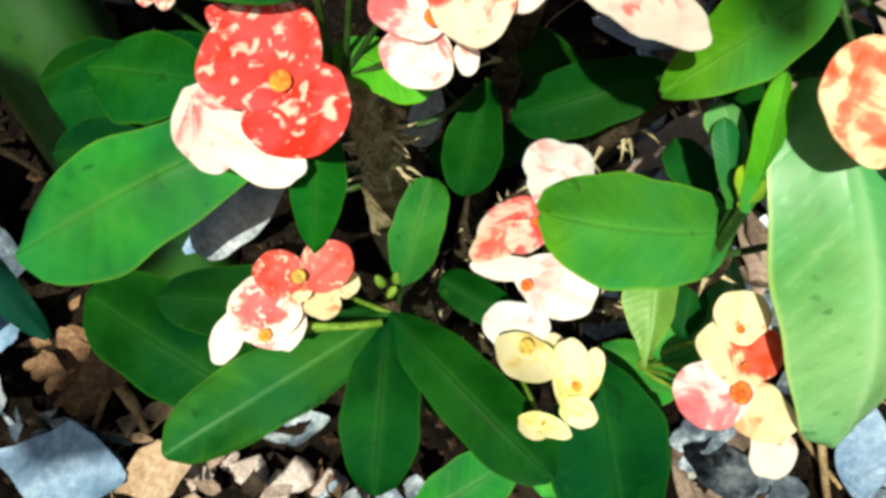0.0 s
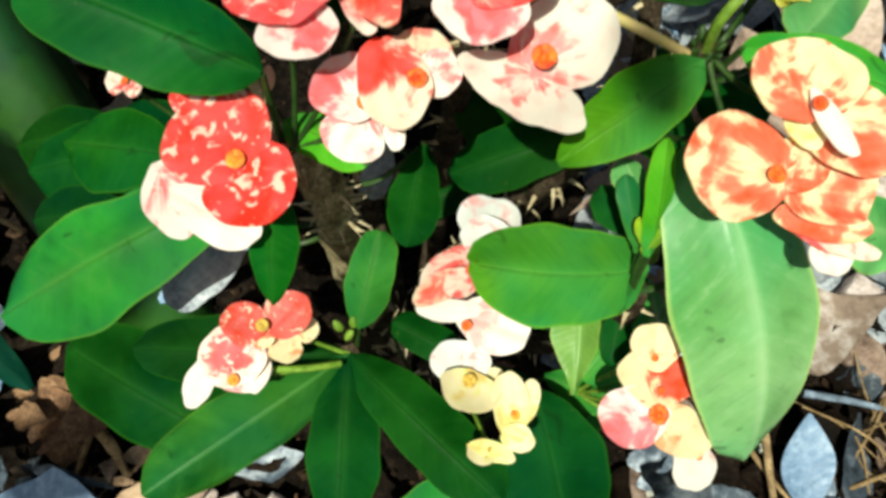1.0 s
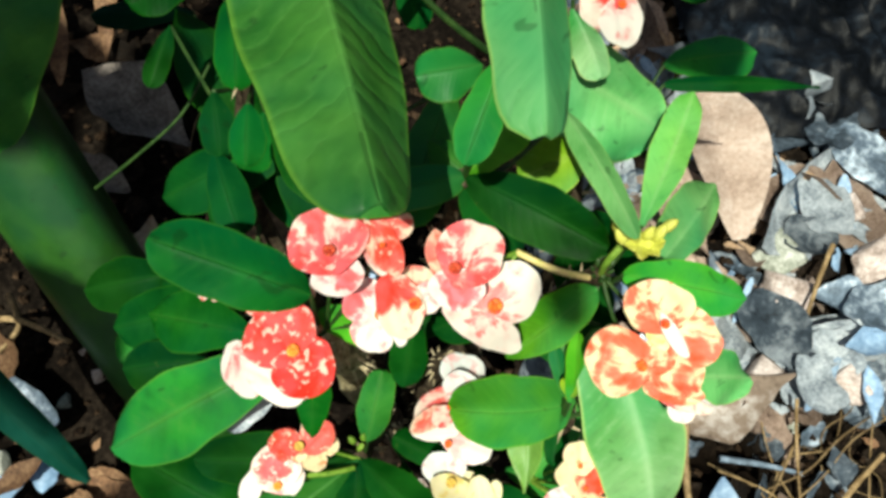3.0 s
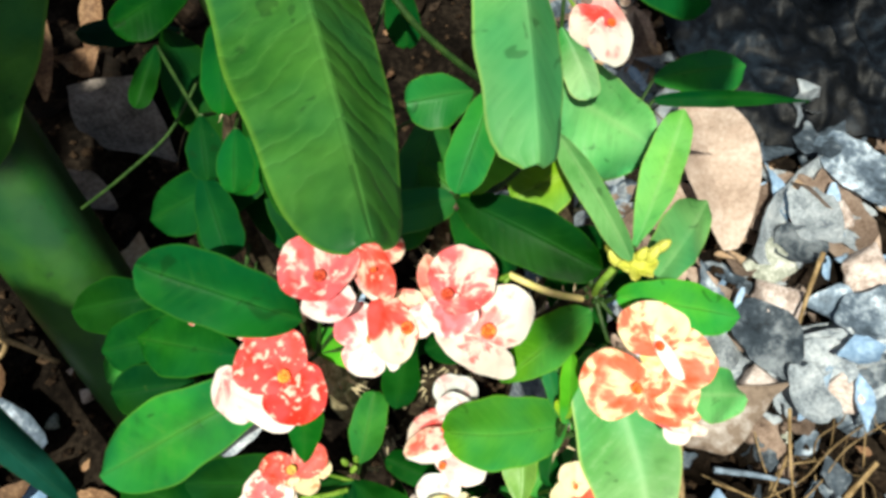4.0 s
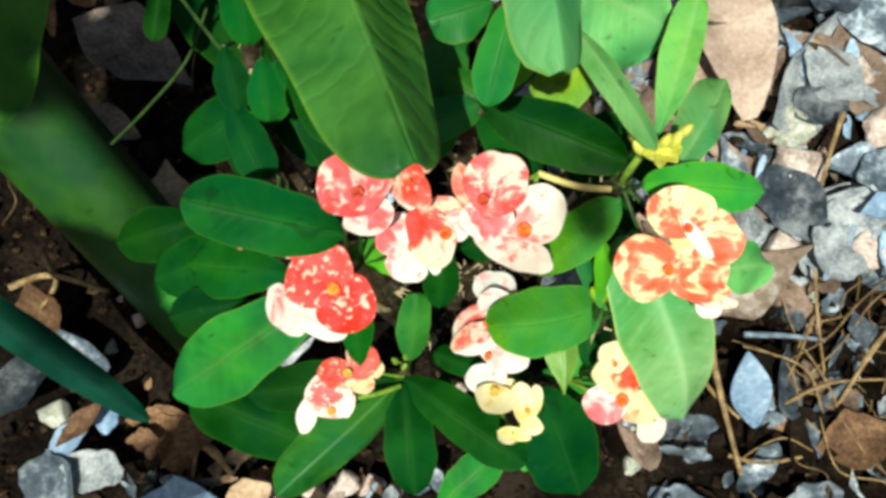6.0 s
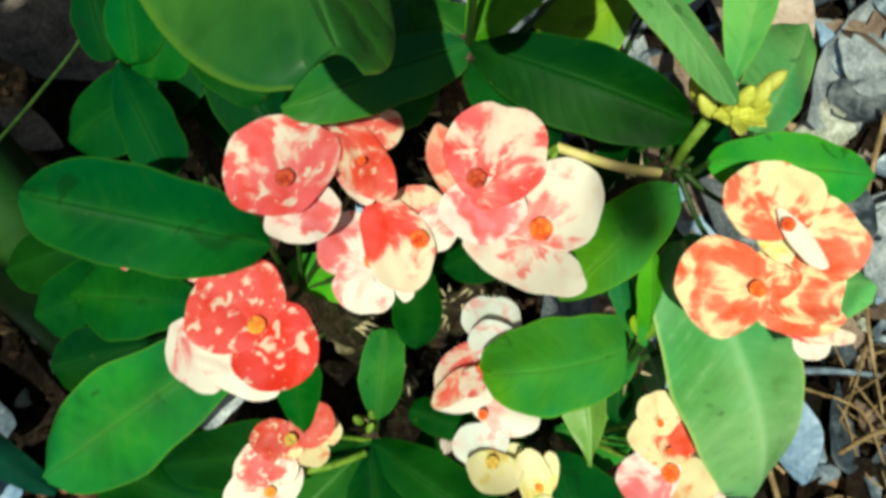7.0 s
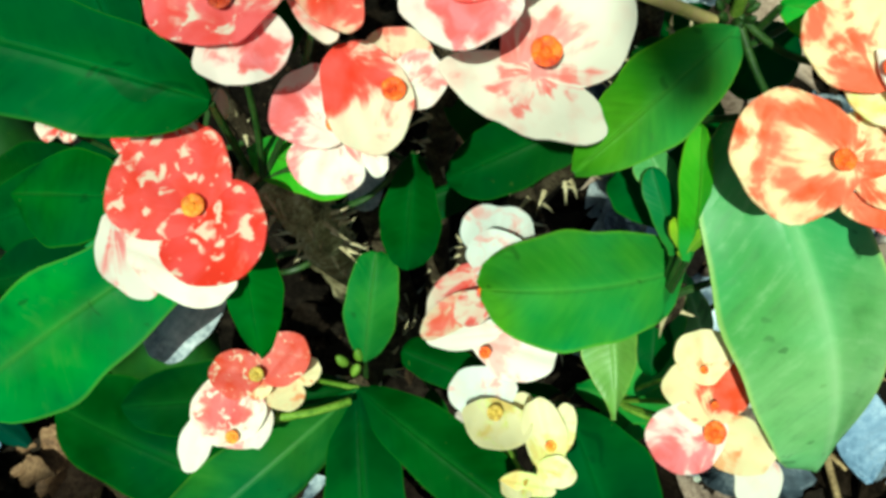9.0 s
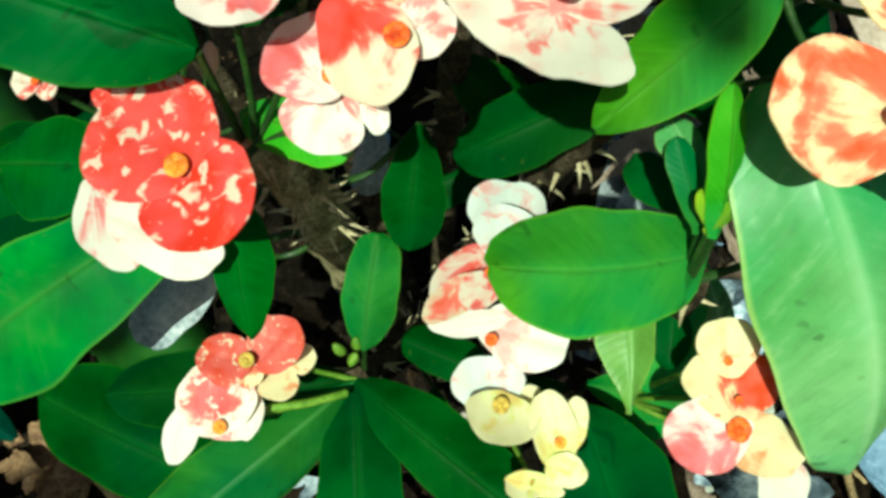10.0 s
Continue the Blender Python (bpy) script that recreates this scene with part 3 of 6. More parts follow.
def cyathium_mesh(size, mat):
    """The middle of a flower: a shallow cup closely ringed by five flat glands that touch, a sunken heart and a few anthers."""
    bm = bmesh.new()
    bmesh.ops.create_cone(bm, cap_ends=True, segments=20, radius1=0.62 * size, radius2=0.98 * size, depth=0.62 * size, matrix=Matrix.Translation((0, 0, 0.31 * size)))
    for k in range(5):
        a = 1.2566 * k
        m = Matrix.Translation((0.64 * size * math.cos(a), 0.64 * size * math.sin(a), 0.62 * size)) @ Matrix.Rotation(a, 4, "Z") @ Matrix.Rotation(-0.18, 4, "Y") @ Matrix.Diagonal((0.78, 1.16, 0.24, 1))
        bmesh.ops.create_icosphere(bm, subdivisions=2, radius=0.5 * size, matrix=m)
    bmesh.ops.create_icosphere(bm, subdivisions=2, radius=0.34 * size, matrix=Matrix.Translation((0, 0, 0.60 * size)) @ Matrix.Diagonal((1, 1, 0.45, 1)))
    for k in range(5):
        a = 1.2566 * k + 0.63
        bmesh.ops.create_icosphere(bm, subdivisions=1, radius=0.085 * size, matrix=Matrix.Translation((0.17 * size * math.cos(a), 0.17 * size * math.sin(a), 0.80 * size)))
    return mesh_of("flower", bm, mat)


def blossom(plant, at, normal, core, core_mat, foot=None, label="", green=None):
    """The middle of a flower, whose bracts are set one by one, with a stalk from foot."""
    COUNT[0] += 1
    n = Vector(normal).normalized()
    m = Matrix.Translation(at) @ upright(Vector((0, 1, 0)) - n * n.y, n)
    heart = part("flower", cyathium_mesh(core, core_mat), plant, m, label)
    if foot is not None:
        a, b = Vector(at) - n * 0.003, Vector(foot)
        me, _, _ = tube_mesh("stalk", [a, a.lerp(b, 0.5) - n * 0.006, b], (0.0007, 0.0007, 0.0009), green or STALK, 8)
        part("stalk", me, heart, Matrix.Identity(4))
    return heart


def bract(heart, base, tip_at, width, mat, facing=(0, -0.25, 1), roll=0.0, **shape):
    """A bract of a flower from its foot to its far rim."""
    COUNT[0] += 1
    base, end = Vector(base), Vector(tip_at)
    axis = end - base
    me = bract_mesh(axis.length, width, mat, seed=COUNT[0], **shape)
    return part("bract", me, heart, Matrix.Translation(base) @ upright(axis, facing, roll))


def stalk(plant, points, radius, mat, label=""):
    me, _, _ = tube_mesh("stalk", points, [radius] * len(points), mat, 8)
    return part("stalk", me, plant, Matrix.Identity(4), label)


def bud(plant, at, axis, size, mat=None, label=""):
    """A closed bud: a pointed egg with folded lobes."""
    bm = bmesh.new()
    bmesh.ops.create_icosphere(bm, subdivisions=2, radius=1.0)
    for v in bm.verts:
        z = v.co.z
        ang = math.atan2(v.co.y, v.co.x)
        w = (1 - 0.35 * max(z, 0) ** 2) * (1 + 0.10 * math.cos(3 * ang))
        v.co = Vector((v.co.x * 0.5 * w, v.co.y * 0.5 * w, z + 0.9)) * size * 0.5
    me = mesh_of("bud", bm, mat or BUD)
    return part("bud", me, plant, Matrix.Translation(at) @ Vector(axis).to_track_quat("Z", "Y").to_matrix().to_4x4(), label)


def added_shade_tree():
    """An unseen tree, added so that its low bough over the bed shades the far litter."""
    rnd = random.Random(5)
    tree = thing("tree", Matrix.Translation((1.9, 1.2, 0.0)), "unseen leafy tree added so that its low bough shades the litter", "tree")
    trunk, _, _ = tube_mesh("trunk", [(1.9, 1.2, -0.1), (1.88, 1.18, 0.7), (1.80, 1.10, 1.6), (1.7, 1.0, 2.6)], (0.10, 0.085, 0.07, 0.04), BARK, 14, 0.15, 8)
    part("trunk", trunk, tree, Matrix.Identity(4))
    for pts in ([(1.86, 1.16, 1.0), (1.2, 0.7, 1.12), (0.62, 0.36, 1.05), (0.1, 0.25, 1.02), (-0.31, 0.30, 1.0)], [(0.1, 0.25, 1.02), (0.0, 0.05, 1.03), (-0.03, -0.06, 1.0)]):
        limb, _, _ = tube_mesh("limb", pts, [0.03 - 0.005 * k for k in range(len(pts))], BARK, 10, 0.2, 9)
        part("limb", limb, tree, Matrix.Identity(4))
    shapes = [leaf_mesh("leaf", 0.11, 0.05, LEAF_DEEP_SHADE, 0.1, 0.1, 0.5, seed=k) for k in range(3)]
    # clumps of leaves, each round the end of a limb: middle on the ground that they shade, half widths, number
    for cx, cy, rx, ry, count in ((-0.48, 0.82, 0.30, 0.38, 150), (0.45, 0.90, 0.44, 0.34, 160), (-0.20, 0.46, 0.10, 0.08, 13)):
        middle = Vector((cx + SUN.x / SUN.z, cy + SUN.y / SUN.z, 1.0))
        for k in range(count):
            a, r = rnd.uniform(0, 6.2832), rnd.random() ** 0.5
            z = rnd.uniform(0.95, 1.10)
            spot = Vector((cx + rx * r * math.cos(a) + SUN.x / SUN.z * z, cy + ry * r * math.sin(a) + SUN.y / SUN.z * z, z))
            part("leaf", rnd.choice(shapes), tree, Matrix.Translation(spot) @ pose(0, 0, 0, rnd.gauss(-10, 15), rnd.gauss(0, 20), rnd.uniform(0, 360)) @ Matrix.Translation((0, -0.055, 0)))
            if k % 8 == 0:
                twig_me, _, _ = tube_mesh("branch", [middle, middle.lerp(spot, 0.5) + Vector((0, 0, 0.03)), spot], (0.006, 0.004, 0.002), BARK, 6, 0.2, k)
                part("branch", twig_me, tree, Matrix.Identity(4))
    # single leaves on long shoots, added to block sun: shaded spot, length, width, turn
    for spot, length, wide, turn in (((0.0462, 0.160, 0.292), 0.026, 0.016, 10), ((-0.196, 0.225, 0.06), 0.125, 0.075, 28), ((-0.165, 0.125, 0.03), 0.100, 0.055, -60)):
        at = Vector(spot) + SUN * ((1.05 - spot[2]) / SUN.z)
        shape = leaf_mesh("leaf", length, wide, LEAF_DEEP_SHADE, 0.05, 0.05, 0.5, seed=3)
        hung = part("leaf", shape, tree, Matrix.Translation(at) @ pose(0, 0, 0, 0, 0, turn) @ Matrix.Translation((0, -0.5 * length, 0)))
        shoot, _, _ = tube_mesh("shoot", [at, at + SUN * 0.8, at + SUN * 1.7, (1.70, 1.00, 2.75)], (0.0008, 0.001, 0.002, 0.004), BARK, 6, 0.2, 4)
        part("shoot", shoot, hung, Matrix.Identity(4))
    # the crown on the trunk
    for k in range(170):
        way = Vector((rnd.gauss(0, 1), rnd.gauss(0, 1), rnd.gauss(0, 0.7))).normalized() * rnd.uniform(0.15, 0.62)
        spot = Vector((1.70, 1.00, 2.55)) + way
        part("leaf", rnd.choice(shapes), tree, Matrix.Translation(spot) @ pose(0, 0, 0, rnd.gauss(-20, 25), rnd.gauss(0, 25), rnd.uniform(0, 360)))
        if k % 9 == 0:
            twig_me, _, _ = tube_mesh("branch", [(1.72, 1.02, 2.3), (1.70, 1.00, 2.45), spot], (0.012, 0.008, 0.003), BARK, 6, 0.2, k)
            part("branch", twig_me, tree, Matrix.Identity(4))

# ---- ground and litter ----
def relief(x, y):
    return 0.010 * noise.noise(Vector((x * 9, y * 9, 0.3))) + 0.005 * noise.noise(Vector((x * 31, y * 31, 1.7))) - 0.008


def ground_sheet():
    bm = bmesh.new()
    near, step = 0.9, 0.012
    n = int(2 * near / step)
    far = [near * 1.25 ** k for k in range(1, 40)]
    ax = [-v for v in reversed(far)] + [-near + i * step for i in range(n + 1)] + far
    g = []
    for y in ax:
        g.append([bm.verts.new((x, y + 0.2, relief(x, y + 0.2) if max(abs(x), abs(y)) < 3 else -0.008)) for x in ax])
    for i in range(len(ax) - 1):
        for j in range(len(ax) - 1):
            bm.faces.new((g[i][j], g[i][j + 1], g[i + 1][j + 1], g[i + 1][j]))
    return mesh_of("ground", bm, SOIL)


tagged(new("ground", ground_sheet()), "garden soil, damp and darkened for shade, strewn with dry leaves and stones", "soil", kind="structure")


def dry_leaf_mesh(length, width, mat, curl=0.5, seed=0, fold=0.1, ribs=0.0005):
    """A withered leaf lying on the ground: pointed oval, curled across and warped, with raised side veins."""
    rnd = random.Random(seed)
    p = [rnd.random() * 6.28 for _ in range(5)]
    bm = bmesh.new()
    rows_n, cols = (60, 10) if ribs > 0.001 else (16, 8)
    sheets = []
    for side in (0, 1):
        sheet = []
        for i in range(rows_n + 1):
            s = i / rows_n
            half = max(0.0006, 0.5 * width * (math.sin(3.1416 * (0.03 + 0.94 * s)) ** (0.74 if ribs > 0.002 else 0.92)) * (1 - 0.25 * s) * 1.15)
            line = []
            for j in range(cols + 1):
                u = -1 + 2 * j / cols
                wig = 1 if ribs > 0.001 else 1 + 0.06 * math.sin(17 * s + p[0] + u) + 0.04 * math.sin(29 * s + p[1])
                a = u * curl * (0.95 if ribs > 0.001 else 0.7 + 0.5 * math.sin(3 * s + p[2]))
                x = half * wig * (math.sin(a) / max(curl, 0.05))
                z = half * (1 - math.cos(a)) / max(curl, 0.05) + fold * abs(x) + 0.06 * length * math.sin(3.3 * s + p[3]) + 0.02 * length * math.sin(7 * s + p[4] + u)
                z += ribs * math.sin(60 * (s - 0.22 * abs(u))) * min(1, 3 * (1 - s)) * (0.3 + abs(u)) * (1 - u ** 4 if ribs > 0.001 else 1) + 0.025 * width * noise.noise(Vector((x * 60, s * 4, p[4])))
                line.append(bm.verts.new((x, length * (s - 0.5), z + (0.0003 if side == 0 else -0.0003))))
            sheet.append(line)
        sheets.append(sheet)
    for side in (0, 1):
        g = sheets[side]
        for i in range(rows_n):
            for j in range(cols):
                vs = [g[i][j], g[i][j + 1], g[i + 1][j + 1], g[i + 1][j]]
                bm.faces.new(vs[::-1] if side else vs)
    up, lo = sheets
    for i in range(rows_n):
        bm.faces.new((up[i][0], up[i + 1][0], lo[i + 1][0], lo[i][0]))
        bm.faces.new((up[i + 1][cols], up[i][cols], lo[i][cols], lo[i + 1][cols]))
    for j in range(cols):
        bm.faces.new((up[0][j + 1], up[0][j], lo[0][j], lo[0][j + 1]))
        bm.faces.new((up[rows_n][j], up[rows_n][j + 1], lo[rows_n][j + 1], lo[rows_n][j]))
    return mesh_of("dry_leaf", bm, mat)


def dry_leaf(a, b, width, mat, label, curl=0.5, roll=0.0, fold=0.1, ribs=0.0005):
    """A withered leaf from a to b on the ground."""
    COUNT[0] += 1
    a, b = Vector(a), Vector(b)
    m = Matrix.Translation((a + b) / 2) @ upright(b - a, (0, 0, 1), roll)
    return thing("dry_leaf", m, label, "dry leaf", "leaf litter", dry_leaf_mesh((b - a).length, width, mat, curl, COUNT[0], fold, ribs))


def scrap_mesh(size, mat, seed, long=1.5):
    """A torn, crumpled scrap of dead leaf: ragged outline, two sharp creases, a rolled rim."""
    rnd = random.Random(seed)
    off = Vector((rnd.random() * 40, rnd.random() * 40, rnd.random() * 40))
    folds = [(rnd.uniform(0, 3.14), rnd.uniform(-0.3, 0.3), rnd.uniform(0.10, 0.42)) for _ in range(2)]
    lip = rnd.uniform(0, 6.28)
    rings, segs = 5, 22
    bm = bmesh.new()
    def spot(rho, th):
        rim = 1 + 0.36 * noise.noise(Vector((math.cos(th), math.sin(th), 0)) * 1.3 + off) + 0.13 * noise.noise(Vector((math.cos(th), math.sin(th), 1)) * 4.5 + off)
        x, y = rho * rim * math.cos(th), rho * rim * math.sin(th) * long
        z = 0.10 * noise.noise(Vector((x, y, 0)) * 1.6 + off) + 0.035 * noise.noise(Vector((x, y, 2)) * 5 + off) + 0.50 * rho ** 4 * max(0, math.cos(th - lip)) ** 2
        for turn, where, fall in folds:
            z += fall * abs(x * math.cos(turn) + y * math.sin(turn) - where) * 0.45
        return Vector((x, y, z)) * size * 0.5
    top = [[bm.verts.new(spot(i / rings, 6.28318 * j / segs)) for j in range(segs)] for i in range(1, rings + 1)]
    mid = bm.verts.new(spot(0, 0))
    for j in range(segs):
        k = (j + 1) % segs
        bm.faces.new((mid, top[0][j], top[0][k]))
        for i in range(rings - 1):
            bm.faces.new((top[i][j], top[i + 1][j], top[i + 1][k], top[i][k]))
    bmesh.ops.solidify(bm, geom=bm.faces[:], thickness=0.0004)
    return mesh_of("dry_leaf", bm, mat)


def scrap(at, size, mat, label, turn):
    COUNT[0] += 1
    return thing("dry_leaf", Matrix.Translation(at) @ Matrix.Rotation(radians(turn), 4, "Z"), label, "dry leaf", "leaf litter", scrap_mesh(size, mat, COUNT[0], 1.5))


def stone_mesh(size, mat, seed, flat=0.6):
    rnd = random.Random(seed)
    off = Vector((rnd.random() * 50, rnd.random() * 50, rnd.random() * 50))
    bm = bmesh.new()
    bmesh.ops.create_icosphere(bm, subdivisions=3, radius=1.0)
    for v in bm.verts:
        d = v.co.normalized()
        r = 1 + 0.42 * noise.noise(d * 1.2 + off) + 0.24 * noise.noise(d * 2.6 + off) + 0.10 * noise.noise(d * 7 + off)
        q = d * r
        for ax in (Vector((1, 0.2, 0.3)), Vector((-0.4, 1, 0.2)), Vector((-0.6, -0.7, 0.5)), Vector((0.1, 0.1, 1))):
            axn = ax.normalized()
            over = q.dot(axn) - 0.62
            if over > 0:
                q -= axn * over * 0.93
        v.co = Vector((q.x * size[0], q.y * size[1], q.z * size[2])) * 0.5
    return mesh_of("stone", bm, mat)


def stone(at, size, mat, label, turn=0.0):
    COUNT[0] += 1
    return thing("stone", Matrix.Translation(at) @ Matrix.Rotation(radians(turn), 4, "Z"), label, "stone", "stones", stone_mesh(size, mat, COUNT[0]))


def twig(points, radius, mat, label, name="twig"):
    COUNT[0] += 1
    me, _, _ = tube_mesh(name, points, [radius * (1.1 - 0.5 * k / (len(points) - 1)) for k in range(len(points))], mat, 7, 0.25, COUNT[0])
    return thing(name, Matrix.Identity(4), label, name, "twigs and straw", me)


# ---- the flowering shrub ----
plant = thing("crown_of_thorns", Matrix.Translation((0.0, 0.17, 0.0)), "flowering thorny shrub with speckled red and cream bracts, rooted in soil", "shrub")
stem(plant, [(-0.01, 0.185, -0.03), (-0.012, 0.178, 0.06), (-0.022, 0.150, 0.12), (-0.0272, 0.1314, 0.1704)], (0.0065, 0.005, 0.0042, 0.0035), 40, 1)
stem(plant, [(-0.008, 0.185, -0.03), (-0.03, 0.186, 0.08), (-0.0311, 0.1745, 0.1650), (-0.0300, 0.1690, 0.2080), (-0.0315, 0.1660, 0.2300), (-0.0400, 0.1690, 0.2470)], (0.008, 0.0075, 0.007, 0.0068, 0.0062, 0.0045), 64, 2, 0.40, BARK)
stem(plant, [(0.0, 0.19, -0.03), (0.015, 0.195, 0.10), (0.040, 0.182, 0.20), (0.0615, 0.1706, 0.2857)], (0.0065, 0.005, 0.0042, 0.0035), 70, 3)
stem(plant, [(0.0, 0.20, -0.03), (0.005, 0.215, 0.12), (0.010, 0.206, 0.22), (0.0140, 0.1974, 0.3079)], (0.0065, 0.005, 0.0042, 0.0035), 50, 4)
stem(plant, [(-0.01, 0.20, -0.03), (-0.03, 0.235, 0.12), (-0.03, 0.255, 0.26), (-0.02, 0.25, 0.38)], (0.0065, 0.005, 0.0042, 0.0035), 50, 5)
stem(plant, [(0.01, 0.185, -0.03), (0.05, 0.16, 0.08), (0.060, 0.140, 0.16), (0.058, 0.135, 0.222)], (0.0065, 0.005, 0.0042, 0.0035), 40, 6)
stem(plant, [(-0.02, 0.21, -0.03), (-0.055, 0.235, 0.10), (-0.075, 0.250, 0.20), (-0.060, 0.262, 0.31)], (0.0065, 0.005, 0.0042, 0.0030), 30, 7)
stem(plant, [(0.01, 0.20, -0.03), (0.045, 0.215, 0.10), (0.070, 0.215, 0.20), (0.0619, 0.2456, 0.2750)], (0.0065, 0.005, 0.0042, 0.0030), 30, 8)
stem(plant, [(-0.005, 0.18, -0.03), (0.012, 0.150, 0.06), (0.030, 0.130, 0.12), (0.034, 0.120, 0.165)], (0.0065, 0.005, 0.0042, 0.0030), 26, 9)
leaf(plant, (-0.0500, 0.1600, 0.2400), (-0.1233, 0.1315, 0.2133), 0.0325, LEAF_MID, wave=0.05, arch=0.1, swell=0.62, tip=0.45)
leaf(plant, (-0.0388, 0.1672, 0.2806), (-0.0915, 0.1839, 0.2949), 0.0256, LEAF_DARK, swell=0.56)
leaf(plant, (-0.0652, 0.1700, 0.2350), (-0.1131, 0.1873, 0.2150), 0.0263, LEAF_DARK, tip=0.5)
leaf(plant, (-0.0918, 0.1713, 0.2000), (-0.1279, 0.1697, 0.1950), 0.0216, LEAF_DEEP_SHADE, swell=0.7)
leaf(plant, (-0.0403, 0.1518, 0.2520), (-0.0428, 0.1294, 0.2285), 0.0132, LEAF_DARK, swell=0.4, tip=0.6)
leaf(plant, (-0.0231, 0.1366, 0.1834), (-0.0155, 0.1622, 0.2033), 0.0156, LEAF_MID, swell=0.55)
leaf(plant, (-0.0017, 0.1752, 0.2350), (-0.0072, 0.1510, 0.2172), 0.0152, LEAF_DEEP_SHADE, swell=0.62)
leaf(plant, (0.0598, 0.1401, 0.2277), (0.0095, 0.1345, 0.2470), 0.0275, LEAF_FRESH, swell=0.47, tip=0.40, bend=-0.05)
leaf(plant, (0.0567, 0.1614, 0.2943), (0.0255, 0.1408, 0.2877), 0.0160, LEAF_FRESH, swell=0.42, tip=0.66)
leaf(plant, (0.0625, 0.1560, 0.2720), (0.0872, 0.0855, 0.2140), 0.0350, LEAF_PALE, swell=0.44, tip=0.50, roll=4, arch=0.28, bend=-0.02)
leaf(plant, (0.0412, 0.1315, 0.2220), (0.0389, 0.1072, 0.2160), 0.0148, LEAF_LIME, swell=0.22, tip=1.1, facing=(0.1, -0.5, 1))
leaf(plant, (0.0594, 0.1381, 0.2000), (0.0553, 0.1204, 0.1950), 0.0102, LEAF_DEEP_SHADE, tip=0.5, swell=0.55)
leaf(plant, (0.0701, 0.1430, 0.1900), (0.0492, 0.1194, 0.1800), 0.0193, LEAF_FRESH)
leaf(plant, (0.0390, 0.1246, 0.1650), (0.0682, 0.1161, 0.1600), 0.0144, LEAF_MID)
leaf(plant, (0.0777, 0.1486, 0.1500), (0.0558, 0.1578, 0.1500), 0.0177, LEAF_DEEP_SHADE)
leaf(plant, (0.0321, 0.1837, 0.2000), (0.0179, 0.1866, 0.2000), 0.0077, LEAF_DARK)
leaf(plant, (0.0775, 0.1324, 0.1600), (0.0481, 0.1083, 0.1500), 0.0176, LEAF_MID)
leaf(plant, (0.0155, 0.1296, 0.1600), (0.0358, 0.1186, 0.1600), 0.0109, LEAF_DEEP_SHADE)
leaf(plant, (0.0026, 0.1036, 0.1500), (0.0188, 0.1122, 0.1500), 0.0129, LEAF_MID)
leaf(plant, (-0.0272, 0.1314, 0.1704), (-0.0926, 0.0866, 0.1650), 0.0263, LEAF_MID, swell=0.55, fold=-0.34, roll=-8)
leaf(plant, (-0.0272, 0.1314, 0.1704), (-0.0298, 0.0777, 0.1550), 0.0245, LEAF_DEEP_SHADE, swell=0.55)
leaf(plant, (-0.0272, 0.1314, 0.1704), (0.0228, 0.0833, 0.1700), 0.0235, LEAF_DEEP_SHADE, swell=0.6)
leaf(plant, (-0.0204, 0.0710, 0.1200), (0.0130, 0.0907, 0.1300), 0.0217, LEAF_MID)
leaf(plant, (0.0326, 0.1156, 0.1850), (0.0478, 0.0660, 0.1500), 0.0384, LEAF_DEEP_SHADE, swell=0.6)
leaf(plant, (-0.0272, 0.1314, 0.1704), (-0.1021, 0.1355, 0.1650), 0.0236, LEAF_DEEP_SHADE)
leaf(plant, (-0.0650, 0.1051, 0.1200), (-0.1401, 0.1463, 0.1300), 0.0394, LEAF_DEEP_SHADE)
leaf(plant, (0.0142, 0.1244, 0.1850), (-0.0118, 0.1370, 0.1900), 0.0124, LEAF_DEEP_SHADE)
leaf(plant, (0.0140, 0.1974, 0.3079), (-0.0285, 0.1838, 0.3150), 0.0156, LEAF_MID, swell=0.46, tip=0.5)
leaf(plant, (0.0140, 0.1974, 0.3079), (0.0580, 0.1690, 0.3100), 0.0212, LEAF_DEEP_SHADE, swell=0.56)
leaf(plant, (0.0140, 0.1974, 0.3079), (0.0340, 0.1773, 0.2850), 0.0187, LEAF_DEEP_SHADE, swell=0.55)
leaf(plant, (0.0140, 0.1974, 0.3079), (0.0342, 0.2162, 0.3200), 0.0168, LEAF_FRESH)
leaf(plant, (0.0162, 0.1842, 0.3850), (0.0067, 0.1638, 0.3720), 0.0111, LEAF_MID, swell=0.55)
leaf(plant, (0.0130, 0.1930, 0.3720), (-0.0040, 0.1900, 0.3720), 0.0150, LEAF_MID, wave=0.06, swell=0.6)
leaf(plant, (-0.0460, 0.2967, 0.3650), (-0.0135, 0.1405, 0.3960), 0.0405, LEAF_BROAD, swell=0.55, tip=0.40, fold=-0.26, arch=0.03, ribs=0.006, roll=-20, skew=0.04)
leaf(plant, (0.0237, 0.2410, 0.3900), (0.0248, 0.1640, 0.3850), 0.0235, LEAF_SOFT, fold=-0.26, tip=0.4, roll=-16)
leaf(plant, (0.0484, 0.2494, 0.3000), (0.0951, 0.2312, 0.2800), 0.0439, LEAF_SOFT, swell=0.5, wave=0.1)
leaf(plant, (0.0499, 0.2205, 0.3100), (0.0664, 0.1702, 0.3150), 0.0102, LEAF_SOFT, swell=0.5)
leaf(plant, (0.0734, 0.1814, 0.3000), (0.1022, 0.2365, 0.3000), 0.0150, LEAF_LIME)
leaf(plant, (0.0870, 0.1790, 0.2780), (0.1140, 0.2110, 0.2750), 0.0205, LEAF_SOFT, wave=0.08, swell=0.5, facing=(0.1, -0.5, 1))
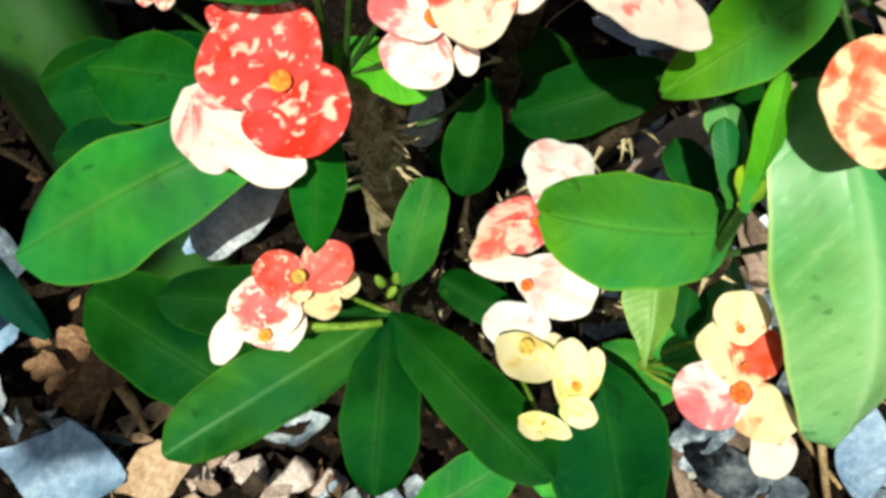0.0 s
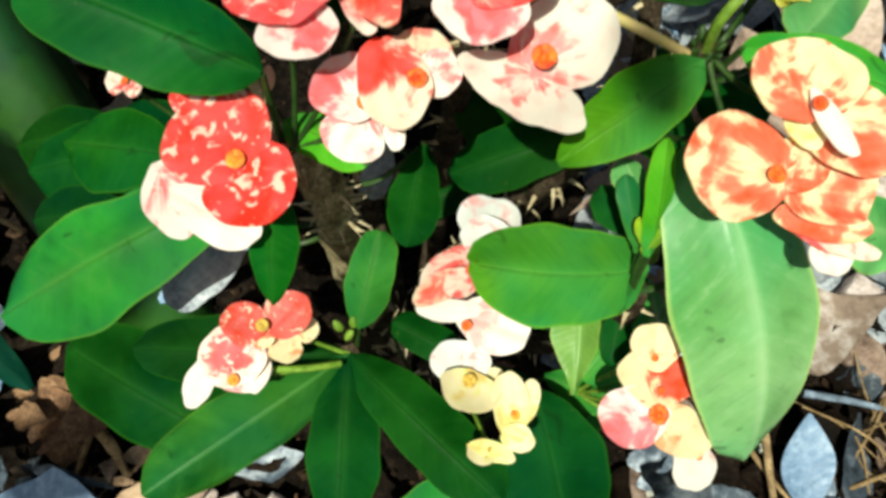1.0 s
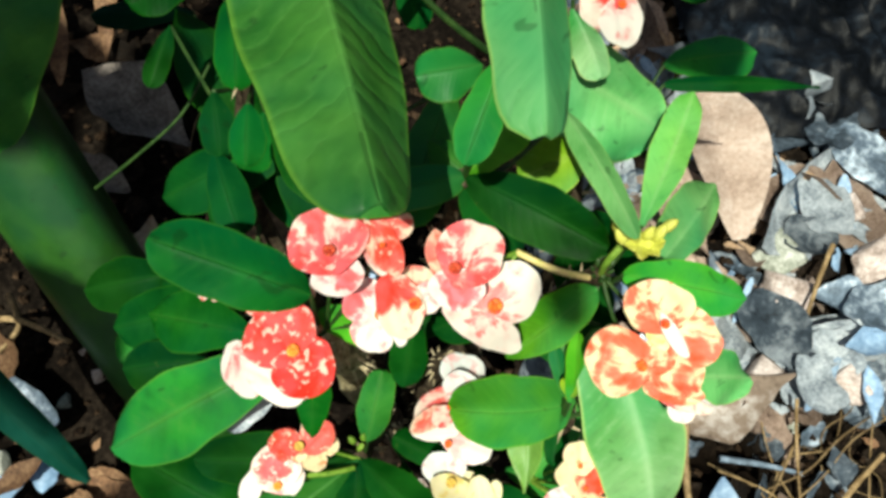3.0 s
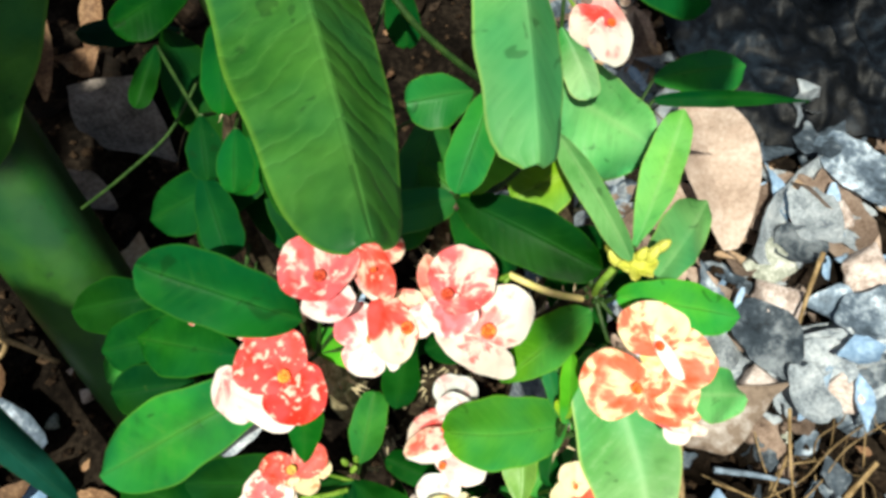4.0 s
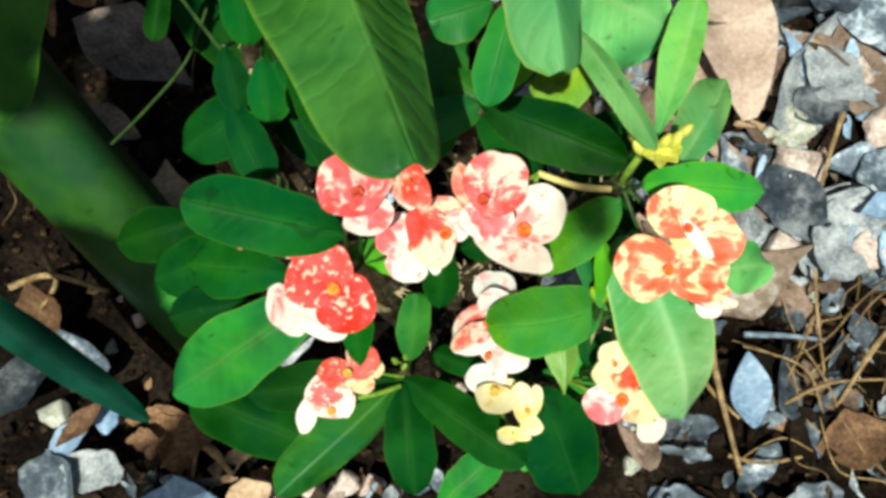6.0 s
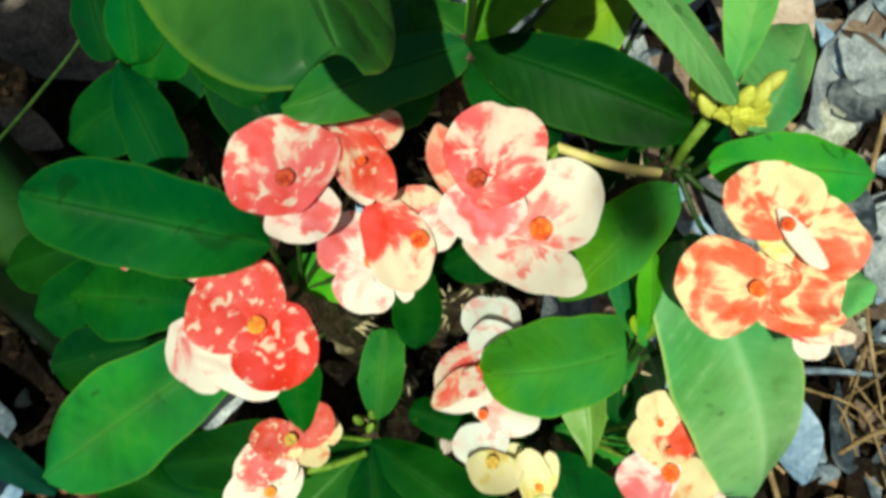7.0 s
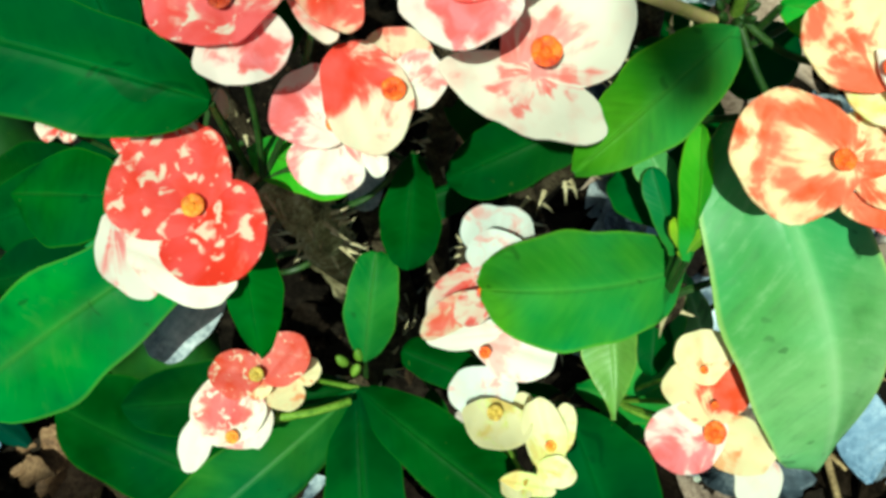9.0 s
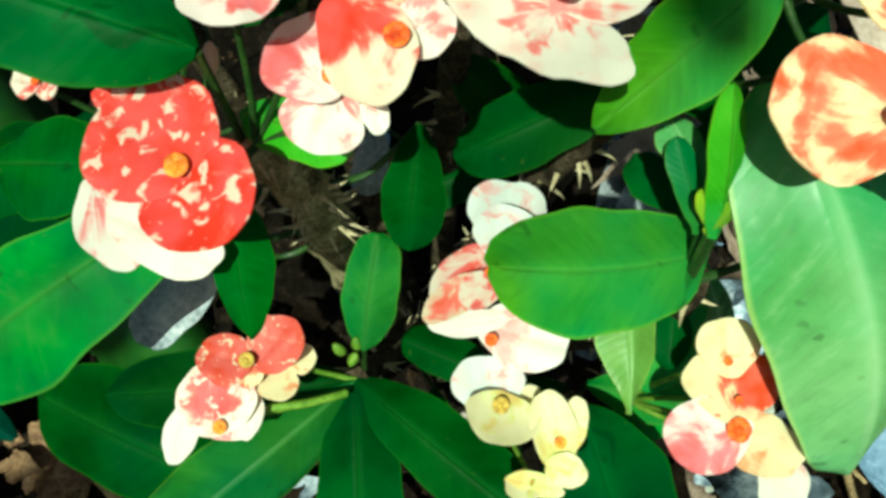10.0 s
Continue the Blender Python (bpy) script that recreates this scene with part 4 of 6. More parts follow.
leaf(plant, (0.0675, 0.1675, 0.2904), (0.1157, 0.1628, 0.2766), 0.0191, LEAF_FRESH, swell=0.55)
leaf(plant, (0.0945, 0.1414, 0.2550), (0.1280, 0.1436, 0.2400), 0.0211, LEAF_SOFT, wave=0.12)
leaf(plant, (0.0630, 0.2190, 0.2900), (0.0370, 0.2090, 0.2850), 0.0230, LEAF_YELLOW)
leaf(plant, (0.1189, 0.2941, 0.2400), (0.1684, 0.3052, 0.2350), 0.0228, LEAF_MID)
leaf(plant, (0.1127, 0.2756, 0.2500), (0.1855, 0.2740, 0.2500), 0.0081, LEAF_DEEP_SHADE, swell=0.3, tip=0.9)
leaf(plant, (-0.0468, 0.2080, 0.3300), (-0.0302, 0.1805, 0.3250), 0.0144, LEAF_DEEP_SHADE)
leaf(plant, (-0.0800, 0.2390, 0.2600), (-0.0700, 0.2062, 0.2500), 0.0175, LEAF_DEEP_SHADE)
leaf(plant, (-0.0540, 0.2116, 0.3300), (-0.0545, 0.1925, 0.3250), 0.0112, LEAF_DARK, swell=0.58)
leaf(plant, (-0.0697, 0.2309, 0.3100), (-0.0683, 0.2116, 0.3000), 0.0131, LEAF_DEEP_SHADE)
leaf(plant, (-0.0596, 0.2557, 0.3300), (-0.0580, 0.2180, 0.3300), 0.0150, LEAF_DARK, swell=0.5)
leaf(plant, (-0.0544, 0.2420, 0.2800), (-0.0277, 0.1908, 0.2600), 0.0231, LEAF_DEEP_SHADE)
leaf(plant, (-0.0681, 0.2614, 0.3400), (-0.0907, 0.2429, 0.3400), 0.0164, LEAF_DEEP_SHADE)
leaf(plant, (-0.1059, 0.3100, 0.2500), (-0.1158, 0.2846, 0.2400), 0.0115, LEAF_DEEP_SHADE)
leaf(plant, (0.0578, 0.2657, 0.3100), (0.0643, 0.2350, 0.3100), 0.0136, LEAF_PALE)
leaf(plant, (-0.0385, 0.1722, 0.2520), (-0.0152, 0.1585, 0.2570), 0.0125, LEAF_FRESH, swell=0.5)
leaf(plant, (0.0531, 0.1341, 0.2520), (0.0522, 0.1507, 0.2800), 0.0073, LEAF_FRESH, swell=0.55, facing=(0.2, -0.5, 1))
leaf(plant, (0.0551, 0.1449, 0.2480), (0.0496, 0.1611, 0.2520), 0.0094, LEAF_SOFT)
leaf(plant, (0.0529, 0.1379, 0.2450), (0.0482, 0.1534, 0.2580), 0.0064, LEAF_MID)
leaf(plant, (0.0659, 0.1605, 0.2000), (0.0576, 0.1824, 0.1950), 0.0144, LEAF_DARK)
leaf(plant, (0.0527, 0.1355, 0.2520), (0.0490, 0.1395, 0.2620), 0.0032, LEAF_YELLOW)
leaf(plant, (0.0520, 0.1350, 0.2520), (0.0550, 0.1368, 0.2620), 0.0029, LEAF_YELLOW)
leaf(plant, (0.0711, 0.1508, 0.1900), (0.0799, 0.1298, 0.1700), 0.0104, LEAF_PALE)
leaf(plant, (0.0157, 0.2622, 0.2700), (-0.0056, 0.1856, 0.3000), 0.0209, LEAF_MID)
leaf(plant, (-0.1226, 0.3965, 0.1600), (-0.1867, 0.4040, 0.1500), 0.0187, LEAF_BLUE)
leaf(plant, (-0.1199, 0.3625, 0.2000), (-0.0811, 0.2917, 0.2000), 0.0352, LEAF_DEEP_SHADE)
leaf(plant, (-0.0778, 0.2964, 0.2200), (-0.0398, 0.2225, 0.2200), 0.0341, LEAF_DEEP_SHADE)
leaf(plant, (-0.0006, 0.3235, 0.2800), (0.0025, 0.2833, 0.2800), 0.0144, LEAF_DEEP_SHADE)
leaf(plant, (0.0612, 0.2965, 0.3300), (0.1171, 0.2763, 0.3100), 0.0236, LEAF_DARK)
leaf(plant, (-0.0864, 0.3391, 0.3000), (-0.1362, 0.3189, 0.2800), 0.0259, LEAF_DEEP_SHADE)
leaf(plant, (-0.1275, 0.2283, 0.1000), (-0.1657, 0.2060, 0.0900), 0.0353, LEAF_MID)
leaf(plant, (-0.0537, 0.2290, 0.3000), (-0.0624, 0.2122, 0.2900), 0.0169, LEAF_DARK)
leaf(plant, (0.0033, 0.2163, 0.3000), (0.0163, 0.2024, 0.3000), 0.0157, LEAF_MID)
leaf(plant, (-0.0772, 0.2418, 0.2400), (-0.0820, 0.2197, 0.2200), 0.0170, LEAF_DEEP_SHADE)
leaf(plant, (-0.0850, 0.2015, 0.1700), (-0.1249, 0.2306, 0.1600), 0.0334, LEAF_DEEP_SHADE)
leaf(plant, (-0.0483, 0.2583, 0.2400), (-0.1109, 0.2395, 0.2200), 0.0280, LEAF_DEEP_SHADE)
leaf(plant, (-0.0798, 0.1966, 0.2000), (-0.1356, 0.1904, 0.1900), 0.0293, LEAF_DEEP_SHADE)
leaf(plant, (-0.1253, 0.2376, 0.1400), (-0.1748, 0.2337, 0.1300), 0.0291, LEAF_DEEP_SHADE)
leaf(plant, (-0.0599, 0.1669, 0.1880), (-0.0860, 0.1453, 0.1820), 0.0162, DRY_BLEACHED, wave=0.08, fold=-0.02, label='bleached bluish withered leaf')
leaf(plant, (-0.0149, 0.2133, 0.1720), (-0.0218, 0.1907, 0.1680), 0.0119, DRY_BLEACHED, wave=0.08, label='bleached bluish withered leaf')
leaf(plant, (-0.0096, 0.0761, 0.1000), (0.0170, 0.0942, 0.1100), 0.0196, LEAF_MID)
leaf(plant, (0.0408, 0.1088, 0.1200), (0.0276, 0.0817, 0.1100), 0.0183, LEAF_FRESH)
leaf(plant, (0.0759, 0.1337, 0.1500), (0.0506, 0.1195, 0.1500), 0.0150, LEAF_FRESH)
leaf(plant, (-0.0062, 0.1411, 0.1000), (-0.0095, 0.1114, 0.0900), 0.0179, LEAF_DEEP_SHADE)
# dark leaves added to close the black gaps above the litter
leaf(plant, (0.0620, 0.2050, 0.2250), (0.0870, 0.1840, 0.2050), 0.022, LEAF_DEEP_SHADE, swell=0.5)
leaf(plant, (0.0860, 0.1740, 0.2150), (0.0670, 0.1730, 0.2000), 0.02, LEAF_DEEP_SHADE, swell=0.5)
leaf(plant, (0.0940, 0.2040, 0.2000), (0.1210, 0.2210, 0.2000), 0.022, LEAF_DEEP_SHADE, swell=0.5)
leaf(plant, (0.1030, 0.2260, 0.1900), (0.0820, 0.2450, 0.1800), 0.024, LEAF_DEEP_SHADE, swell=0.5)
leaf(plant, (0.0480, 0.1830, 0.2300), (0.0060, 0.1760, 0.2150), 0.0200, LEAF_DEEP_SHADE, swell=0.55)
leaf(plant, (0.0100, 0.2080, 0.2100), (0.0330, 0.1900, 0.1950), 0.0180, LEAF_DEEP_SHADE, swell=0.5)
leaf(plant, (0.0200, 0.2100, 0.1400), (-0.0180, 0.2050, 0.1300), 0.0200, LEAF_DEEP_SHADE, swell=0.5)
bloom = blossom(plant, (-0.0458, 0.1518, 0.2684), (0, -0.25, 1), 0.0023, CYATHIUM_GOLD, (-0.0360, 0.1650, 0.2500), green=STALK_DARK)
bract(bloom, (-0.0437, 0.1478, 0.2674), (-0.0567, 0.1668, 0.2714), 0.0270, BRACT_RED, wave=0.03)
bract(bloom, (-0.0496, 0.1562, 0.2664), (-0.0348, 0.1362, 0.2704), 0.0228, BRACT_RED, wave=0.03)
bract(bloom, (-0.0568, 0.1678, 0.2604), (-0.0653, 0.1739, 0.2624), 0.0058, BRACT_RED)
bloom = blossom(plant, (-0.0538, 0.1506, 0.2550), (0, -0.25, 1), 0.0012, CYATHIUM, (-0.0360, 0.1650, 0.2500), green=STALK_DARK)
bract(bloom, (-0.0652, 0.1518, 0.2530), (-0.0426, 0.1390, 0.2510), 0.0140, BRACT_CREAM, cup=0.08)
bract(bloom, (-0.0712, 0.1625, 0.2490), (-0.0618, 0.1418, 0.2460), 0.0150, BRACT_BLUSH)
bloom = blossom(plant, (-0.0312, 0.1751, 0.2998), (0, -0.25, 1), 0.0021, CYATHIUM_DARK, (-0.0360, 0.1650, 0.2500), green=STALK_DARK)
bract(bloom, (-0.0290, 0.1670, 0.2990), (-0.0350, 0.1900, 0.3000), 0.0272, BRACT_MOTTLED)
bract(bloom, (-0.0300, 0.1748, 0.2965), (-0.0272, 0.1612, 0.2945), 0.0178, BRACT_ROSE)
bloom = blossom(plant, (-0.0139, 0.1756, 0.3020), (0, -0.25, 1), 0.0010, CYATHIUM, (-0.0360, 0.1650, 0.2500), green=STALK_DARK)
bract(bloom, (-0.0184, 0.1883, 0.3010), (-0.0092, 0.1660, 0.2980), 0.0110, BRACT_CORAL, cup=0.3)
bract(bloom, (-0.0170, 0.1820, 0.2980), (-0.0035, 0.1843, 0.3020), 0.0110, BRACT_CORAL)
bract(bloom, (-0.0220, 0.1910, 0.2970), (-0.0132, 0.1688, 0.2930), 0.0083, BRACT_PALE)
bloom = blossom(plant, (-0.0037, 0.1595, 0.2900), (0, -0.25, 1), 0.0022, CYATHIUM, (-0.0360, 0.1650, 0.2500), green=STALK_DARK)
bract(bloom, (-0.0117, 0.1721, 0.2880), (-0.0061, 0.1478, 0.2890), 0.0159, BRACT_RED_SHOULDER, taper=0)
bract(bloom, (-0.0057, 0.1589, 0.2870), (0.0057, 0.1651, 0.2890), 0.0105, BRACT_BLUSH)
bract(bloom, (-0.0030, 0.1610, 0.2850), (-0.0030, 0.1740, 0.2880), 0.0154, BRACT_PEACH)
bract(bloom, (-0.0096, 0.1548, 0.2820), (-0.0080, 0.1491, 0.2780), 0.0048, BRACT_WHITE)
bloom = blossom(plant, (-0.0153, 0.1594, 0.2810), (0, -0.25, 1), 0.0019, CYATHIUM, (-0.0360, 0.1650, 0.2500), green=STALK_DARK)
bract(bloom, (-0.0153, 0.1564, 0.2790), (-0.0243, 0.1723, 0.2790), 0.0162, BRACT_ROSE)
bract(bloom, (-0.0148, 0.1607, 0.2770), (-0.0214, 0.1496, 0.2730), 0.0154, BRACT_BLUSH)
bloom = blossom(plant, (0.0069, 0.1564, 0.3260), (0, -0.25, 1), 0.0019, CYATHIUM_DARK, (0.0300, 0.1727, 0.3000))
bract(bloom, (0.0062, 0.1522, 0.3240), (0.0173, 0.1702, 0.3260), 0.0202, BRACT_MOTTLED)
bract(bloom, (0.0080, 0.1580, 0.3240), (0.0070, 0.1450, 0.3220), 0.0170, BRACT_ROSE)
bract(bloom, (0.0053, 0.1529, 0.3200), (0.0017, 0.1712, 0.3210), 0.0082, BRACT_PEACH)
bloom = blossom(plant, (0.0197, 0.1498, 0.3110), (0, -0.25, 1), 0.0024, CYATHIUM, (0.0300, 0.1727, 0.3000))
bract(bloom, (0.0136, 0.1473, 0.3080), (0.0339, 0.1616, 0.3110), 0.0194, BRACT_PALE, notch=0.12, taper=0.5)
bract(bloom, (0.0190, 0.1500, 0.3080), (0.0130, 0.1390, 0.3090), 0.0262, BRACT_PALE, taper=0.0, wave=0.03, cup=0.05)
bloom = blossom(plant, (0.0742, 0.1453, 0.3030), (0, -0.25, 1), 0.0016, CYATHIUM, (0.0615, 0.1706, 0.2857), green=STALK_DARK)
bract(bloom, (0.0733, 0.1428, 0.3005), (0.0735, 0.1602, 0.3035), 0.0238, BRACT_ORANGE, taper=0.1)
bract(bloom, (0.0745, 0.1490, 0.2975), (0.0925, 0.1368, 0.2965), 0.0190, BRACT_ORANGE, cup=0.12)
bract(bloom, (0.0735, 0.1490, 0.3028), (0.0800, 0.1345, 0.3012), 0.0052, BRACT_CREAM, cup=0.1)
bract(bloom, (0.0707, 0.1499, 0.2990), (0.0759, 0.1390, 0.2970), 0.0082, BRACT_YELLOW)
bloom = blossom(plant, (0.0675, 0.1345, 0.2940), (0, -0.25, 1), 0.0019, CYATHIUM, (0.0615, 0.1706, 0.2857), green=STALK_DARK)
bract(bloom, (0.0721, 0.1350, 0.2930), (0.0494, 0.1380, 0.2950), 0.0225, BRACT_ORANGE)
bract(bloom, (0.0666, 0.1342, 0.2920), (0.0798, 0.1414, 0.2930), 0.0117, BRACT_ORANGE)
bract(bloom, (0.0707, 0.1351, 0.2890), (0.0890, 0.1314, 0.2890), 0.0152, BRACT_ORANGE, wave=0.09, cup=0.25)
bract(bloom, (0.0697, 0.1301, 0.2860), (0.0894, 0.1261, 0.2860), 0.0090, BRACT_ORANGE, wave=0.09)
bract(bloom, (0.0737, 0.1272, 0.2840), (0.0927, 0.1216, 0.2820), 0.0047, BRACT_PINK)
bract(bloom, (0.0808, 0.1286, 0.2820), (0.0855, 0.1193, 0.2780), 0.0095, BRACT_WHITE)
bloom = blossom(plant, (-0.0603, 0.1183, 0.1900), (0, -0.25, 1), 0.0019, CYATHIUM_GOLD, (-0.0399, 0.1242, 0.1800))
bract(bloom, (-0.0615, 0.1158, 0.1890), (-0.0607, 0.1344, 0.1940), 0.0211, BRACT_HEART)
bract(bloom, (-0.0528, 0.1291, 0.1880), (-0.0556, 0.1149, 0.1870), 0.0094, BRACT_CREAM)
bract(bloom, (-0.0685, 0.1276, 0.1860), (-0.0750, 0.1111, 0.1840), 0.0094, BRACT_CREAM)
bract(bloom, (-0.0692, 0.1208, 0.1860), (-0.0502, 0.1190, 0.1860), 0.0091, BRACT_BLUSH)
bloom = blossom(plant, (-0.0505, 0.1323, 0.2010), (0, -0.25, 1), 0.0020, CYATHIUM_GREEN, (-0.0272, 0.1314, 0.1704))
bract(bloom, (-0.0500, 0.1311, 0.1990), (-0.0373, 0.1403, 0.2030), 0.0147, BRACT_BRICK)
bract(bloom, (-0.0497, 0.1325, 0.1980), (-0.0632, 0.1345, 0.2010), 0.0135, BRACT_BRICK)
bract(bloom, (-0.0516, 0.1336, 0.1970), (-0.0509, 0.1266, 0.1950), 0.0073, BRACT_ORANGE)
bract(bloom, (-0.0493, 0.1371, 0.1940), (-0.0433, 0.1445, 0.1930), 0.0107, BRACT_PEACH)
bract(bloom, (-0.0433, 0.1332, 0.1930), (-0.0349, 0.1341, 0.1910), 0.0081, BRACT_BUTTER)
bract(bloom, (-0.0496, 0.1253, 0.1920), (-0.0407, 0.1311, 0.1890), 0.0100, BRACT_BUTTER)
bloom = blossom(plant, (0.0146, 0.1424, 0.2370), (0, -0.25, 1), 0.0009, CYATHIUM, (0.0300, 0.1800, 0.1600))
bract(bloom, (0.0136, 0.1393, 0.2360), (0.0160, 0.1503, 0.2400), 0.0152, BRACT_COOL)
bract(bloom, (0.0133, 0.1442, 0.2320), (0.0186, 0.1593, 0.2330), 0.0183, BRACT_COOL)
bloom = blossom(plant, (0.0106, 0.1399, 0.2280), (0, -0.25, 1), 0.0010, CYATHIUM, (0.0300, 0.1800, 0.1600))
bract(bloom, (0.0139, 0.1383, 0.2270), (0.0032, 0.1341, 0.2280), 0.0084, BRACT_PINK)
bract(bloom, (0.0113, 0.1403, 0.2250), (-0.0052, 0.1316, 0.2250), 0.0082, BRACT_PEACH)
bract(bloom, (0.0126, 0.1472, 0.2230), (-0.0021, 0.1360, 0.2200), 0.0134, BRACT_PINK, facing=(-0.5, -0.2, 1))
bloom = blossom(plant, (0.0101, 0.1282, 0.2130), (0, -0.25, 1), 0.0016, CYATHIUM, (0.0300, 0.1700, 0.1500))
bract(bloom, (0.0073, 0.1333, 0.2110), (0.0284, 0.1245, 0.2130), 0.0169, BRACT_WHITE)
bract(bloom, (0.0149, 0.1331, 0.2120), (-0.0044, 0.1334, 0.2120), 0.0069, BRACT_CREAM)
bloom = blossom(plant, (0.0111, 0.1145, 0.2030), (0, -0.25, 1), 0.0021, CYATHIUM_GREEN, (0.0050, 0.1500, 0.1400))
bract(bloom, (0.0131, 0.1177, 0.2020), (0.0087, 0.1045, 0.2050), 0.0183, BRACT_YELLOW, cup=0.3)
bract(bloom, (0.0088, 0.1132, 0.2000), (0.0087, 0.1277, 0.2000), 0.0185, BRACT_COOL)
bract(bloom, (0.0135, 0.1112, 0.1990), (0.0213, 0.1185, 0.1980), 0.0071, BRACT_YELLOW)
bloom = blossom(plant, (0.0241, 0.1044, 0.2030), (0, -0.25, 1), 0.0015, CYATHIUM_GOLD, (0.0050, 0.1500, 0.1400))
bract(bloom, (0.0238, 0.0963, 0.2020), (0.0220, 0.1168, 0.2050), 0.0110, BRACT_YELLOW, cup=0.25)
bract(bloom, (0.0239, 0.1007, 0.2010), (0.0305, 0.1141, 0.2040), 0.0075, BRACT_YELLOW)
bract(bloom, (0.0198, 0.0997, 0.2030), (0.0291, 0.0960, 0.2030), 0.0082, BRACT_YELLOW)
bloom = blossom(plant, (0.0182, 0.0972, 0.1850), (0, -0.25, 1), 0.0011, CYATHIUM_GREEN, (0.0050, 0.1500, 0.1300))
bract(bloom, (0.0113, 0.0992, 0.1840), (0.0255, 0.0942, 0.1870), 0.0063, BRACT_YELLOW)
bract(bloom, (0.0157, 0.1011, 0.1828), (0.0158, 0.0924, 0.1858), 0.0095, BRACT_YELLOW)
bloom = blossom(plant, (0.0615, 0.1018, 0.2160), (0, -0.25, 1), 0.0028, CYATHIUM, (0.0500, 0.1200, 0.1600))
bract(bloom, (0.0654, 0.1008, 0.2150), (0.0450, 0.1018, 0.2170), 0.0171, BRACT_ROSE)
bract(bloom, (0.0597, 0.1018, 0.2130), (0.0790, 0.0950, 0.2040), 0.0144, BRACT_BUTTER)
bloom = blossom(plant, (0.0624, 0.1076, 0.2190), (0, -0.25, 1), 0.0010, CYATHIUM, (0.0500, 0.1200, 0.1600))
bract(bloom, (0.0612, 0.1031, 0.2180), (0.0628, 0.1196, 0.2180), 0.0220, BRACT_HALF)
bloom = blossom(plant, (0.0602, 0.1154, 0.2240), (0, -0.25, 1), 0.0010, CYATHIUM, (0.0500, 0.1200, 0.1600))
bract(bloom, (0.0603, 0.1121, 0.2230), (0.0612, 0.1249, 0.2260), 0.0141, BRACT_BUTTER)
bloom = blossom(plant, (0.0785, 0.0932, 0.1950), (0, -0.25, 1), 0.0011, CYATHIUM, (0.0500, 0.1200, 0.1600))
bract(bloom, (0.0832, 0.0949, 0.1940), (0.0702, 0.0862, 0.1970), 0.0139, BRACT_CREAM)
bloom = blossom(plant, (0.0767, 0.2677, 0.3100), (0, -0.25, 1), 0.0017, CYATHIUM, (0.0662, 0.3064, 0.2900))
bract(bloom, (0.0767, 0.2833, 0.3080), (0.0741, 0.2473, 0.3100), 0.0170, BRACT_WHITE)
bract(bloom, (0.0778, 0.2740, 0.3090), (0.0618, 0.2598, 0.3100), 0.0189, BRACT_PINK)
bud(plant, (-0.0400, 0.1710, 0.2680), (0.1, 0.5, 0.6), 0.007, BRACT_RED, "small red flower bud")
bloom = blossom(plant, (-0.0770, 0.1776, 0.2620), (-0.2, -0.1, 1), 0.0010, CYATHIUM, (-0.0500, 0.1700, 0.2350), green=STALK_DARK)
bract(bloom, (-0.0762, 0.1775, 0.2616), (-0.0818, 0.1785, 0.2625), 0.0073, BRACT_PINK)
bract(bloom, (-0.0778, 0.1777, 0.2610), (-0.0725, 0.1767, 0.2620), 0.0070, BRACT_PINK)
stalk(plant, [(-0.0293, 0.1267, 0.1760), (-0.0399, 0.1242, 0.1800), (-0.0543, 0.1232, 0.1830)], 0.0012, STALK, "yellow-green flower stalk")
stalk(plant, [(0.0563, 0.1685, 0.2870), (0.0430, 0.1672, 0.2975), (0.0300, 0.1730, 0.3000)], 0.0012, STALK_WARM, "peach flower stalk")
stalk(plant, [(0.0615, 0.1706, 0.2857), (0.0605, 0.1696, 0.2970), (0.0641, 0.1724, 0.3030)], 0.0013, STALK)
for k in range(7):
    a = 0.9 * k
    bud(plant, (0.0612 + 0.0022 * math.cos(a), 0.1704 + 0.0022 * math.sin(a), 0.2858), (0.6 * math.cos(a), 0.6 * math.sin(a), 0.8), 0.0034 + 0.0006 * (k % 3), STALK_DARK)
bud(plant, (0.0652, 0.1784, 0.3000), (0.05, 0.6, 0.8), 0.012, BUD, "closed yellow bud")
bud(plant, (0.0660, 0.1735, 0.3030), (-0.6, 0.4, 0.8), 0.008, BUD, "small yellow flower bud")
bud(plant, (0.0700, 0.1744, 0.3030), (-0.3, 0.2, 0.8), 0.008, BUD, "small yellow flower bud")
bud(plant, (0.0730, 0.1753, 0.3030), (0.0, 0.0, 0.8), 0.008, BUD, "small yellow flower bud")
bud(plant, (0.0759, 0.1741, 0.3030), (0.3, 0.4, 0.8), 0.008, BUD, "small yellow flower bud")
bud(plant, (0.0783, 0.1775, 0.3030), (0.6, 0.2, 0.8), 0.008, BUD, "small yellow flower bud")
bloom = blossom(plant, (0.0734, 0.1735, 0.3010), (0.2, -0.3, 1), 0.0012, BUD)
bract(bloom, (0.0739, 0.1739, 0.3000), (0.0644, 0.1717, 0.3060), 0.0048, BUD, wave=0.08, cup=0.3)
bract(bloom, (0.0739, 0.1739, 0.3000), (0.0685, 0.1753, 0.3060), 0.0046, BUD, wave=0.08, cup=0.3)
bract(bloom, (0.0739, 0.1739, 0.3000), (0.0754, 0.1783, 0.3060), 0.0051, BUD, wave=0.08, cup=0.3)
bract(bloom, (0.0739, 0.1739, 0.3000), (0.0785, 0.1723, 0.3060), 0.0053, BUD, wave=0.08, cup=0.3)
bract(bloom, (0.0739, 0.1739, 0.3000), (0.0748, 0.1671, 0.3060), 0.0045, BUD, wave=0.08, cup=0.3)
